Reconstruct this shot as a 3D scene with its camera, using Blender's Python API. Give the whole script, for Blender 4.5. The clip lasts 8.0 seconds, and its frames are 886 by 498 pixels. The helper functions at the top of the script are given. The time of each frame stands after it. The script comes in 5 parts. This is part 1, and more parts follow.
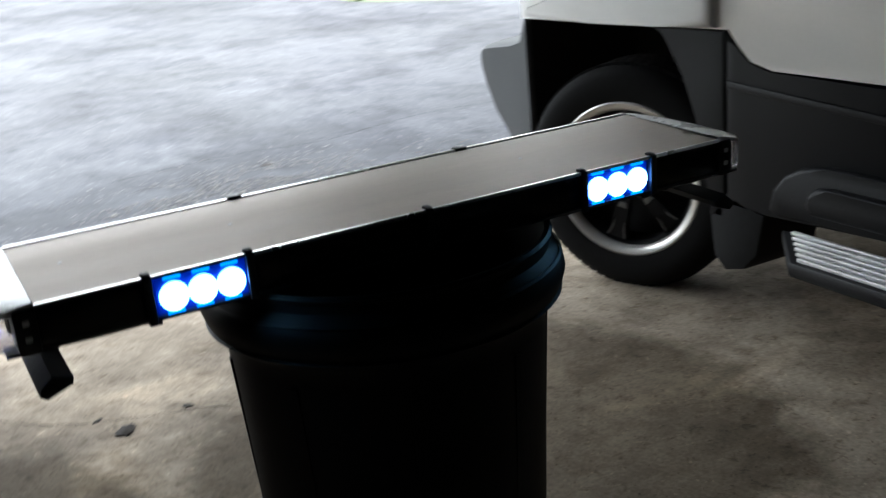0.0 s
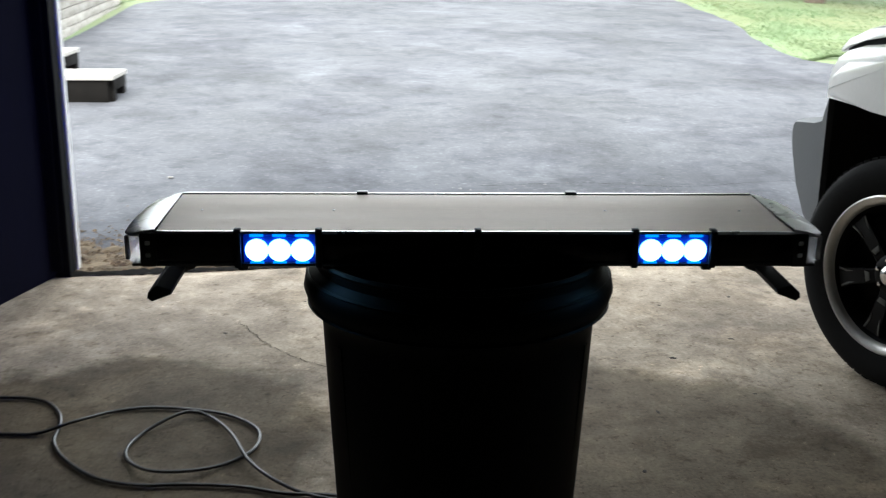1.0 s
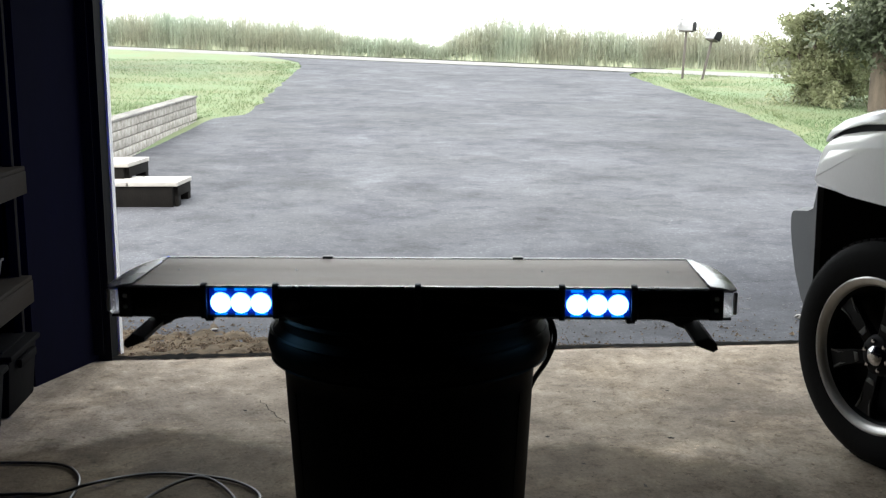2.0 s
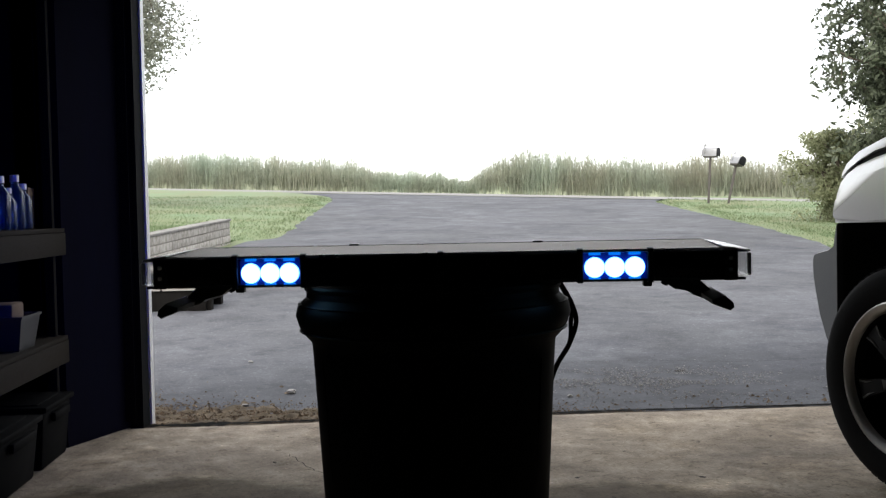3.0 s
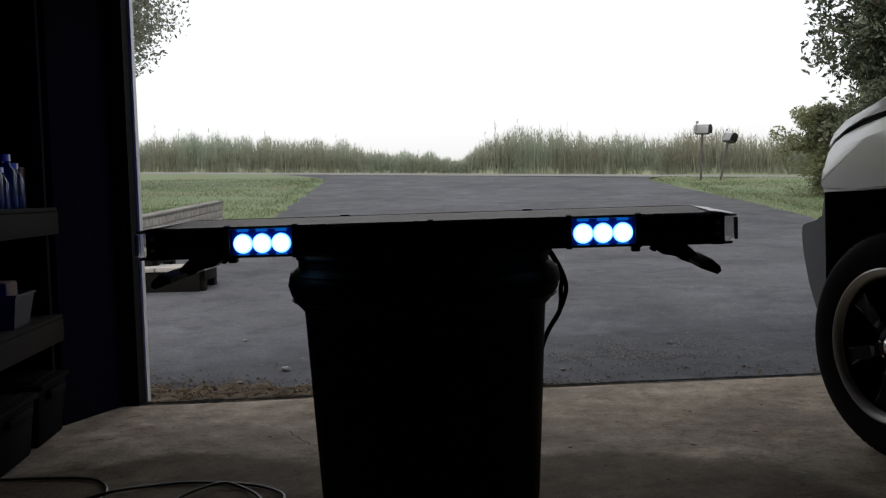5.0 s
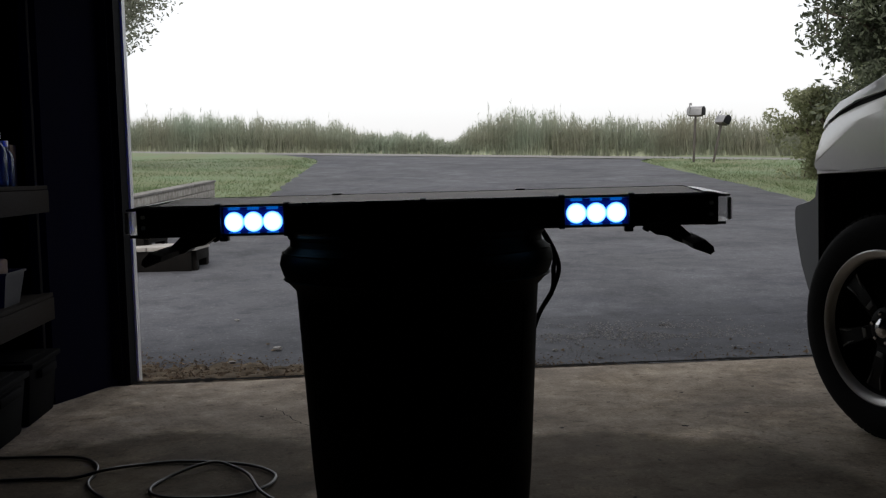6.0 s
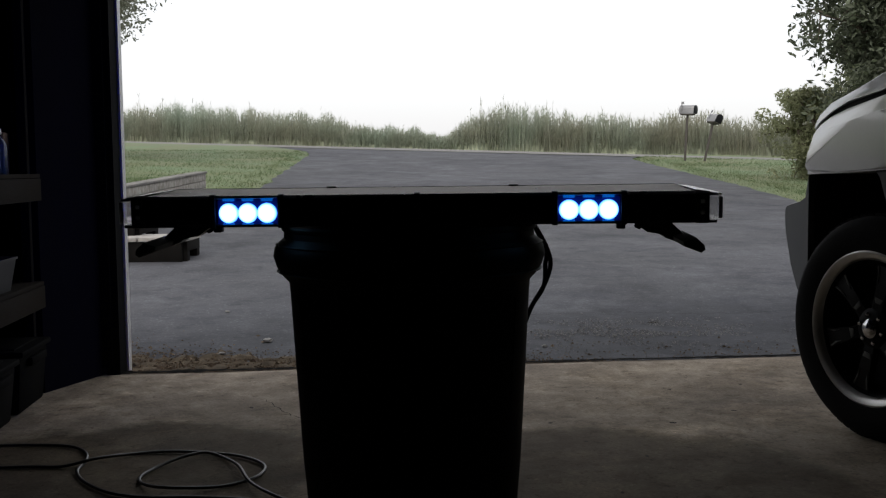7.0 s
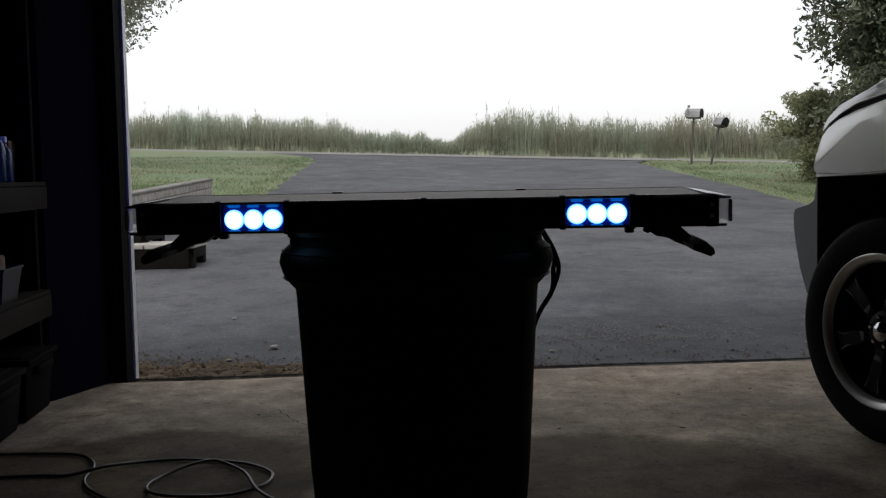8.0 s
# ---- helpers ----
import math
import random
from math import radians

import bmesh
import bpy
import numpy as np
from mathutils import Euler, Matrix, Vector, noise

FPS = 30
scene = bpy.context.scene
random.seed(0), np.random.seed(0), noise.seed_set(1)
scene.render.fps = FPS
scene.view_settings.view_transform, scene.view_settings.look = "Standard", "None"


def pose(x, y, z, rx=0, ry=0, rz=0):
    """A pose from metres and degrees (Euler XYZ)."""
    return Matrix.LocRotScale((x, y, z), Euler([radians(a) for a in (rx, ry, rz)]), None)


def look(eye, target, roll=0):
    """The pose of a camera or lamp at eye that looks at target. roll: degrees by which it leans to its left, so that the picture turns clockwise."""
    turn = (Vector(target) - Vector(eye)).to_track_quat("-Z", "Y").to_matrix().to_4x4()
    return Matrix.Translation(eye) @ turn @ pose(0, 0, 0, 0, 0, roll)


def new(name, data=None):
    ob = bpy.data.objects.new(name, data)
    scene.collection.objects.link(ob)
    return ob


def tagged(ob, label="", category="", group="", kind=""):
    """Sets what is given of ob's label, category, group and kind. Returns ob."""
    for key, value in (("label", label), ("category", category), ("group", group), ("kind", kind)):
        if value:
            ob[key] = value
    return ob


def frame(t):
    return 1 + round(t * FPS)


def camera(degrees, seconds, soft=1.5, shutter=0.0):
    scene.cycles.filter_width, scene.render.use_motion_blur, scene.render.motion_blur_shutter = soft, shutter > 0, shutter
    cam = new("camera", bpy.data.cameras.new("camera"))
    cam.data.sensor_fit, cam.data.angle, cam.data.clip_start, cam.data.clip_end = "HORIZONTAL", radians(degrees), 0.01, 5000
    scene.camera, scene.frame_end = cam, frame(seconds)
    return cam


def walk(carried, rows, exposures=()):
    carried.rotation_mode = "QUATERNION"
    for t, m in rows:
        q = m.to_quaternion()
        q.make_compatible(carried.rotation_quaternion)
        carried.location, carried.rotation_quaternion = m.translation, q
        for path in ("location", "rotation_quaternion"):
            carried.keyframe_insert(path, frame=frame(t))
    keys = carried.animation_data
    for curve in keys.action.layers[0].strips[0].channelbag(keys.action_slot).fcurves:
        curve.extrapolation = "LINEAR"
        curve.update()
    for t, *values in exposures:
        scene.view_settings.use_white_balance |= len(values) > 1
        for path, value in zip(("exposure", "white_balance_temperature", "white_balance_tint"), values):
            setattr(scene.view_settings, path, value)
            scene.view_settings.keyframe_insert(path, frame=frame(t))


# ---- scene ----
cam = camera(44.8, 8.0, soft=1.25, shutter=0.4)
PATH = [
    (0, (-0.682, -1.506, 1.272), (0.194, 0.177, 0.639), -5.30),
    (0.2, (-0.577, -1.575, 1.270), (0.124, 0.176, 0.605), -3.50),
    (0.5, (-0.470, -1.673, 1.319), (-0.051, 0.176, 0.683), -3.60),
    (0.8, (-0.272, -1.854, 1.290), (-0.060, 0.069, 0.788), -0.77),
    (1, (-0.133, -1.968, 1.306), (-0.056, -0.043, 0.767), 0.65),
    (1.2, (-0.046, -2.071, 1.318), (-0.036, -0.125, 0.857), 0.43),
    (2.3, (0.151, -2.227, 1.150), (0.054, -0.255, 0.836), -0.70),
    (2.5, (0.161, -2.267, 1.061), (0.046, -0.291, 0.776), -1.60),
    (2.8, (0.158, -2.273, 0.956), (0.025, -0.284, 0.789), -2.24),
    (3, (0.144, -2.301, 0.914), (0.015, -0.306, 0.845), -1.20),
    (3.5, (0.151, -2.307, 0.893), (0.018, -0.314, 0.801), -0.20),
    (4, (0.158, -2.320, 0.891), (0.017, -0.327, 0.800), -1.20),
    (4.5, (0.152, -2.327, 0.890), (0.030, -0.333, 0.797), -1.80),
    (6, (0.151, -2.313, 0.884), (0.046, -0.321, 0.744), -1.60),
    (6.5, (0.146, -2.321, 0.883), (0.050, -0.329, 0.733), -1.10),
    (7, (0.146, -2.327, 0.884), (0.059, -0.335, 0.734), -0.70),
    (7.5, (0.144, -2.313, 0.885), (0.057, -0.320, 0.743), -1.00),
    (8, (0.144, -2.310, 0.883), (0.045, -0.318, 0.743), -1.10),
]
EXPOSURE = [(0.0, 1.84, 6200, 5), (0.5, 1.84, 6200, 5), (1.0, 1.54, 6300, 4), (1.2, 1.42, 6320, 4), (2.3, 0.94, 6450, 7), (2.5, 0.84, 6450, 8), (3.0, 0.45, 6500, 9), (3.5, -0.2, 6500, 10), (4.2, -0.66, 6500, 10), (6.0, -0.73, 6500, 10), (8.0, -0.74, 6500, 10)]
walk(cam, [(t, look(eye, target, roll)) for t, eye, target, roll in PATH], EXPOSURE)

# ---- world, sun, exposure ----
world = bpy.data.worlds.new("overcast")
scene.world = world
world.use_nodes = True
wn, wl = world.node_tree.nodes, world.node_tree.links
wn.clear()
sky = wn.new("ShaderNodeTexSky")
sky.sky_type = "NISHITA"
sky.sun_disc = False
sky.sun_elevation, sky.sun_rotation = radians(48), radians(202)
sky.air_density, sky.dust_density = 1.0, 4.0
sky_bg = wn.new("ShaderNodeBackground")
sky_bg.inputs["Strength"].default_value = 0.08
wl.new(sky.outputs[0], sky_bg.inputs["Color"])
mist_bg = wn.new("ShaderNodeBackground")          # the white fog that hides the blue
mist_bg.inputs["Color"].default_value = (0.99, 0.982, 0.99, 1)
sky_way = wn.new("ShaderNodeTexCoord")
sky_up = wn.new("ShaderNodeSeparateXYZ")
wl.new(sky_way.outputs["Generated"], sky_up.inputs[0])
mist_low = wn.new("ShaderNodeMapRange")           # fog is denser and greyer towards the horizon
mist_low.interpolation_type = "SMOOTHSTEP"
mist_low.inputs["From Min"].default_value, mist_low.inputs["From Max"].default_value = 0.0, 0.16
mist_low.inputs["To Min"].default_value, mist_low.inputs["To Max"].default_value = 1.42, 1.7
wl.new(sky_up.outputs["Z"], mist_low.inputs["Value"])
wl.new(mist_low.outputs[0], mist_bg.inputs["Strength"])
sky_sum = wn.new("ShaderNodeAddShader")
wl.new(sky_bg.outputs[0], sky_sum.inputs[0])
wl.new(mist_bg.outputs[0], sky_sum.inputs[1])
w_out = wn.new("ShaderNodeOutputWorld")
wl.new(sky_sum.outputs[0], w_out.inputs["Surface"])

sun_data = bpy.data.lights.new("sun", "SUN")
sun_data.energy, sun_data.angle, sun_data.color = 1.3, radians(40), (1.0, 0.96, 0.9)
sun = new("sun", sun_data)
sun.matrix_world = look((0, 0, 30), (10, 25, 0))


# ---- materials ----
def mat(name, color, rough=0.6, metal=0.0, vary=0.25, scale=6.0, fine=60.0, bump=0.15, coat=0.0, spec=0.5, tint=None, island=0.0, thing=0.0, stretch=(1, 1, 1), mid=0.0, blotch=0.8, thin=0.0):
    """A surface with broad stains, fine grain and relief. tint: a second colour for the stains."""
    m = bpy.data.materials.new(name)
    m.use_nodes = True
    n, l = m.node_tree.nodes, m.node_tree.links
    b = n["Principled BSDF"]
    tc = n.new("ShaderNodeTexCoord")
    mp = n.new("ShaderNodeMapping")
    mp.inputs["Scale"].default_value = stretch
    l.new(tc.outputs["Object"], mp.inputs["Vector"])
    broad = n.new("ShaderNodeTexNoise")
    broad.inputs["Scale"].default_value, broad.inputs["Detail"].default_value, broad.inputs["Roughness"].default_value = scale, 5, 0.62
    grain = n.new("ShaderNodeTexNoise")
    grain.inputs["Scale"].default_value, grain.inputs["Detail"].default_value = fine, 4
    l.new(mp.outputs[0], broad.inputs["Vector"])
    l.new(mp.outputs[0], grain.inputs["Vector"])
    ramp = n.new("ShaderNodeValToRGB")
    ramp.color_ramp.elements[0].position, ramp.color_ramp.elements[1].position = 0.33, 0.68
    dark = tint or tuple(c * (1 - vary) for c in color)
    ramp.color_ramp.elements[0].color = (*dark, 1)
    ramp.color_ramp.elements[1].color = (*color, 1)
    l.new(broad.outputs["Fac"], ramp.inputs["Fac"])
    mix = n.new("ShaderNodeMix")
    mix.data_type, mix.blend_type = "RGBA", "MULTIPLY"
    mix.inputs["Factor"].default_value = min(1.0, vary * 0.9)
    l.new(ramp.outputs["Color"], mix.inputs["A"])
    gr = n.new("ShaderNodeValToRGB")
    gr.color_ramp.elements[0].position, gr.color_ramp.elements[1].position = 0.3, 0.6
    gr.color_ramp.elements[0].color, gr.color_ramp.elements[1].color = (0.45, 0.45, 0.45, 1), (1, 1, 1, 1)
    l.new(grain.outputs["Fac"], gr.inputs["Fac"])
    l.new(gr.outputs["Color"], mix.inputs["B"])
    out = mix.outputs["Result"]
    if mid:
        spots = n.new("ShaderNodeTexNoise")
        spots.inputs["Scale"].default_value, spots.inputs["Detail"].default_value, spots.inputs["Roughness"].default_value = mid, 9, 0.75
        l.new(mp.outputs[0], spots.inputs["Vector"])
        sr = n.new("ShaderNodeValToRGB")
        sr.color_ramp.elements[0].position, sr.color_ramp.elements[1].position = 0.36, 0.62
        sr.color_ramp.elements[0].color, sr.color_ramp.elements[1].color = (0.42, 0.4, 0.38, 1), (1.25, 1.25, 1.25, 1)
        l.new(spots.outputs["Fac"], sr.inputs["Fac"])
        m2 = n.new("ShaderNodeMix")
        m2.data_type, m2.blend_type = "RGBA", "MULTIPLY"
        m2.inputs["Factor"].default_value = blotch
        l.new(out, m2.inputs["A"])
        l.new(sr.outputs["Color"], m2.inputs["B"])
        out = m2.outputs["Result"]
    if island or thing:
        src = n.new("ShaderNodeNewGeometry").outputs["Random Per Island"] if island else n.new("ShaderNodeObjectInfo").outputs["Random"]
        hs = n.new("ShaderNodeHueSaturation")
        mr = n.new("ShaderNodeMapRange")
        amount = island or thing
        mr.inputs["To Min"].default_value, mr.inputs["To Max"].default_value = 1 - amount, 1 + amount
        l.new(src, mr.inputs["Value"])
        l.new(mr.outputs[0], hs.inputs["Value"])
        l.new(out, hs.inputs["Color"])
        out = hs.outputs["Color"]
    l.new(out, b.inputs["Base Color"])
    rr = n.new("ShaderNodeMapRange")
    rr.inputs["To Min"].default_value, rr.inputs["To Max"].default_value = max(0.02, rough - 0.12), min(1, rough + 0.1)
    l.new(broad.outputs["Fac"], rr.inputs["Value"])
    l.new(rr.outputs[0], b.inputs["Roughness"])
    b.inputs["Metallic"].default_value = metal
    b.inputs["Coat Weight"].default_value = coat
    b.inputs["Specular IOR Level"].default_value = spec
    if bump:
        bp = n.new("ShaderNodeBump")
        bp.inputs["Strength"].default_value, bp.inputs["Distance"].default_value = bump, 0.004
        l.new(grain.outputs["Fac"], bp.inputs["Height"])
        l.new(bp.outputs[0], b.inputs["Normal"])
    if thin:                                # leaves let light through
        tr = n.new("ShaderNodeBsdfTranslucent")
        l.new(out, tr.inputs["Color"])
        ms = n.new("ShaderNodeMixShader")
        ms.inputs["Fac"].default_value = thin
        l.new(b.outputs[0], ms.inputs[1])
        l.new(tr.outputs[0], ms.inputs[2])
        l.new(ms.outputs[0], n["Material Output"].inputs["Surface"])
    return m


def stain(m, scale, lo, hi, tone, shift=0.0, rough=0.68, stretch=(1, 1, 1)):
    """Irregular stains laid over a surface; tone multiplies its colour inside them."""
    n, l = m.node_tree.nodes, m.node_tree.links
    b = n["Principled BSDF"]
    under = b.inputs["Base Color"].links[0].from_socket
    tc = n.new("ShaderNodeTexCoord")
    mp = n.new("ShaderNodeMapping")
    mp.inputs["Location"].default_value = (shift, shift * 0.7, shift * 0.3)
    mp.inputs["Scale"].default_value = stretch
    l.new(tc.outputs["Object"], mp.inputs["Vector"])
    t = n.new("ShaderNodeTexNoise")
    t.inputs["Scale"].default_value, t.inputs["Detail"].default_value, t.inputs["Roughness"].default_value = scale, 10, rough
    t.inputs["Distortion"].default_value = 0.4
    l.new(mp.outputs[0], t.inputs["Vector"])
    r = n.new("ShaderNodeValToRGB")
    r.color_ramp.elements[0].position, r.color_ramp.elements[1].position = lo, hi
    r.color_ramp.elements[0].color, r.color_ramp.elements[1].color = (1, 1, 1, 1), (*tone, 1)
    l.new(t.outputs["Fac"], r.inputs["Fac"])
    x = n.new("ShaderNodeMix")
    x.data_type, x.blend_type = "RGBA", "MULTIPLY"
    x.inputs["Factor"].default_value = 1.0
    l.new(under, x.inputs["A"])
    l.new(r.outputs["Color"], x.inputs["B"])
    l.new(x.outputs["Result"], b.inputs["Base Color"])


def clear_mat(name, color, rough=0.08):
    m = bpy.data.materials.new(name)
    m.use_nodes = True
    b = m.node_tree.nodes["Principled BSDF"]
    b.inputs["Base Color"].default_value = (*color, 1)
    b.inputs["Roughness"].default_value = rough
    b.inputs["Transmission Weight"].default_value = 0.92
    b.inputs["IOR"].default_value = 1.45
    return m


def led_mat(name, core, rim, power):
    """A lit lens: white-hot in the middle, deep blue at its edge (object x and z run -1 to 1 across it)."""
    m = bpy.data.materials.new(name)
    m.use_nodes = True
    n, l = m.node_tree.nodes, m.node_tree.links
    b = n["Principled BSDF"]
    b.inputs["Base Color"].default_value = (0.05, 0.2, 0.6, 1)
    tc = n.new("ShaderNodeTexCoord")
    sep = n.new("ShaderNodeVectorMath")
    sep.operation = "MULTIPLY"
    sep.inputs[1].default_value = (1, 0, 1)
    l.new(tc.outputs["Object"], sep.inputs[0])
    ln = n.new("ShaderNodeVectorMath")
    ln.operation = "LENGTH"
    l.new(sep.outputs[0], ln.inputs[0])
    r = n.new("ShaderNodeValToRGB")
    r.color_ramp.elements[0].position, r.color_ramp.elements[0].color = 0.0, (*core, 1)
    r.color_ramp.elements[1].position, r.color_ramp.elements[1].color = 0.0205, (*rim, 1)
    for where, mixed in ((0.015, 1.0), (0.0172, 0.6), (0.0192, 0.25)):
        e = r.color_ramp.elements.new(where)
        e.color = (*(mixed * c + (1 - mixed) * d for c, d in zip(core, rim)), 1)
    l.new(ln.outputs["Value"], r.inputs["Fac"])
    l.new(r.outputs["Color"], b.inputs["Emission Color"])
    b.inputs["Emission Strength"].default_value = power
    return m


M_CONCRETE = mat("garage concrete", (0.52, 0.44, 0.342), 0.85, vary=0.5, scale=1.3, fine=90, bump=0.35, spec=0.12, tint=(0.25, 0.208, 0.163), mid=5.5, blotch=0.62)
M_ASPHALT = mat("worn asphalt", (0.104, 0.106, 0.117), 0.84, vary=0.35, scale=0.6, fine=75, bump=0.5, spec=0.14, tint=(0.076, 0.078, 0.084), mid=1.6, blotch=0.34)
stain(M_CONCRETE, 1.1, 0.50, 0.6, (0.78, 0.76, 0.73), 3.1)
stain(M_CONCRETE, 4.0, 0.55, 0.64, (0.76, 0.74, 0.71), 9.0)
stain(M_CONCRETE, 26.0, 0.56, 0.66, (0.6, 0.58, 0.55), 1.0)
stain(M_CONCRETE, 60.0, 0.6, 0.66, (0.5, 0.46, 0.42), 41.0)
stain(M_CONCRETE, 48.0, 0.61, 0.66, (1.55, 1.52, 1.48), 27.0)
stain(M_CONCRETE, 2.2, 0.54, 0.64, (1.4, 1.38, 1.35), 17.0)
stain(M_ASPHALT, 0.7, 0.48, 0.62, (0.72, 0.72, 0.74), 4.0)
stain(M_ASPHALT, 1.8, 0.5, 0.64, (0.76, 0.76, 0.78), 12.0)
stain(M_ASPHALT, 1.0, 0.53, 0.66, (1.3, 1.3, 1.3), 23.0)
stain(M_ASPHALT, 6.0, 0.57, 0.66, (0.78, 0.78, 0.79), 31.0)
stain(M_ASPHALT, 5.0, 0.52, 0.66, (0.78, 0.78, 0.79), 2.0)
stain(M_ASPHALT, 40.0, 0.56, 0.64, (1.6, 1.6, 1.56), 6.0)
M_ROAD = mat("pale road", (0.19, 0.185, 0.17), 0.85, vary=0.2, scale=1.5, fine=40, bump=0.2)
M_LAWN = mat("lawn soil and thatch", (0.12, 0.18, 0.085), 0.95, vary=0.35, scale=0.7, fine=22, bump=0.6, tint=(0.135, 0.145, 0.065))
M_BLADE = mat("grass blades", (0.13, 0.2, 0.095), 0.8, vary=0.3, scale=0.6, fine=9, bump=0, island=0.14, tint=(0.145, 0.165, 0.08), thin=0.35)
# Reed and undergrowth colours are paled to carry the distant fog
M_REED_HAZE = mat("reeds", (0.4, 0.455, 0.365), 0.95, vary=0.3, scale=0.35, fine=3, bump=0, island=0.27, tint=(0.38, 0.37, 0.285), thin=0.6)
M_REED_BASE = mat("reed undergrowth lightened for haze", (0.34, 0.37, 0.26), 0.95, vary=0.35, scale=1.0, fine=12, bump=0.5)
# Maple leaves lifted slightly, olive ones strongly, for haze in the air
M_LEAF_DARK = mat("maple leaves", (0.12, 0.14, 0.088), 0.65, vary=0.3, scale=0.8, fine=6, bump=0, island=0.4, thin=0.35)
M_LEAF_OLIVE = mat("olive shrub leaves lightened for haze", (0.34, 0.36, 0.21), 0.7, vary=0.25, scale=0.9, fine=6, bump=0, island=0.3, thin=0.55)
# Leaf colour lightened and greyed to hold the mist before the tree
M_LEAF_HAZE = mat("far tree leaves lightened for haze", (0.29, 0.3, 0.24), 0.8, vary=0.25, scale=0.8, fine=6, bump=0, island=0.3, thin=0.6)
M_BARK = mat("bark", (0.12, 0.095, 0.07), 0.95, vary=0.4, scale=5, fine=30, bump=0.8, stretch=(3, 3, 0.6))
M_TIMBER = mat("weathered white timber", (0.42, 0.4, 0.36), 0.85, vary=0.45, scale=4, fine=35, bump=0.5, thing=0.15, tint=(0.2, 0.18, 0.15), stretch=(3, 0.6, 3))
M_TIMBER_TOP = mat("pale tread boards", (0.38, 0.36, 0.33), 0.85, vary=0.25, scale=3, fine=35, bump=0.4, thing=0.08, stretch=(0.6, 3, 3))
M_CAP = mat("grey weathered capping", (0.22, 0.21, 0.19), 0.9, vary=0.5, scale=5, fine=35, bump=0.5, thing=0.12, stretch=(0.6, 3, 3))
# Near black: the garage's shade is put into this wood's colour
M_DARKWOOD = mat("near-black wood", (0.011, 0.01, 0.009), 0.9, vary=0.4, scale=3, fine=30, bump=0.4, stretch=(3, 3, 0.5), spec=0.08)
# Brown lumber taken near black for the shade at the shelves
M_LUMBER = mat("shelf lumber darkened for shade", (0.017, 0.0125, 0.008), 0.85, vary=0.35, scale=3, fine=30, bump=0.35, stretch=(3, 0.5, 3), spec=0.1)
# The garage's darkness is put into these boards' colour
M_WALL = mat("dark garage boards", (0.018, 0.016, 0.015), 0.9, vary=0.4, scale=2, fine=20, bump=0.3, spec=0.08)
# Jamb kept near black so the added rear glow barely shows on it
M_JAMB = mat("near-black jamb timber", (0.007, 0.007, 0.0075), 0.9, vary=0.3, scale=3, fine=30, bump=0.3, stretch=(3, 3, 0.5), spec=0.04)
M_EDGE = mat("worn bare metal edge", (0.16, 0.16, 0.15), 0.5, 0.3, vary=0.3, scale=12, fine=60, bump=0.1)
# Blue of the lamp's wash is put into this near-black plywood colour
M_PLY = mat("plywood with blue lamp glow in its colour", (0.0028, 0.0031, 0.0115), 0.9, vary=0.3, scale=1.2, fine=18, bump=0.2, stretch=(2, 2, 0.5), spec=0.05)
M_TRIM = mat("white painted trim", (0.78, 0.78, 0.77), 0.5, vary=0.18, scale=4, fine=30, bump=0.1)
# Track darkened below bare steel to hide the added rear glow
M_TRACK = mat("dull door track", (0.006, 0.006, 0.0065), 0.85, 0.0, vary=0.2, scale=8, fine=50, bump=0.1, spec=0.04)
# Ceiling darkened with the walls to hold bounce light down
M_CEIL = mat("bare ceiling", (0.04, 0.036, 0.032), 0.9, vary=0.25, scale=2, fine=14, bump=0.2, spec=0.08)
M_BIN = mat("black bin plastic", (0.005, 0.005, 0.0055), 0.58, vary=0.3, scale=4, fine=70, bump=0.05, spec=0.09)
M_PANEL = mat("tan grained metal sheet", (0.56, 0.475, 0.395), 0.55, 0.5, vary=0.15, scale=2.5, fine=120, bump=0.12, stretch=(0.25, 4, 4))
M_BLACK = mat("black moulded plastic", (0.014, 0.014, 0.016), 0.35, vary=0.3, scale=10, fine=80, bump=0.06)
M_RUBBER = mat("black rubber", (0.016, 0.016, 0.017), 0.75, vary=0.3, scale=12, fine=60, bump=0.2)
M_CORD = mat("dark cord sheath", (0.035, 0.033, 0.03), 0.42, vary=0.3, scale=10, fine=60, bump=0.1)
M_SILVER = mat("brushed aluminium", (0.88, 0.88, 0.89), 0.3, 0.9, vary=0.1, scale=6, fine=60, bump=0.05)
M_CAPWHITE = mat("pale satin end cap", (0.86, 0.86, 0.86), 0.3, 0.2, vary=0.1, scale=6, fine=50, bump=0.04)
M_LENS = clear_mat("clear lens", (0.8, 0.82, 0.84), 0.2)
M_LENS.node_tree.nodes["Principled BSDF"].inputs["Transmission Weight"].default_value = 0.3
M_LENS.node_tree.nodes["Principled BSDF"].inputs["Alpha"].default_value = 0.4
M_SMOKE = clear_mat("smoked strip lens", (0.09, 0.07, 0.065), 0.18)
M_BLUELENS = clear_mat("blue module cover", (0.25, 0.5, 1.0), 0.1)
M_REFLECT = mat("module reflector chrome", (0.6, 0.6, 0.62), 0.15, 1.0, vary=0.1, scale=20, fine=80, bump=0)
M_LED = led_mat("lit blue led", (0.4, 0.85, 1.0), (0.0, 0.12, 0.95), 5.0)


def glow_mat(name, color, power):
    m = bpy.data.materials.new(name)
    m.use_nodes = True
    p = m.node_tree.nodes["Principled BSDF"]
    p.inputs["Base Color"].default_value = (0.02, 0.05, 0.2, 1)
    p.inputs["Emission Color"].default_value = (*color, 1)
    p.inputs["Emission Strength"].default_value = power
    return m


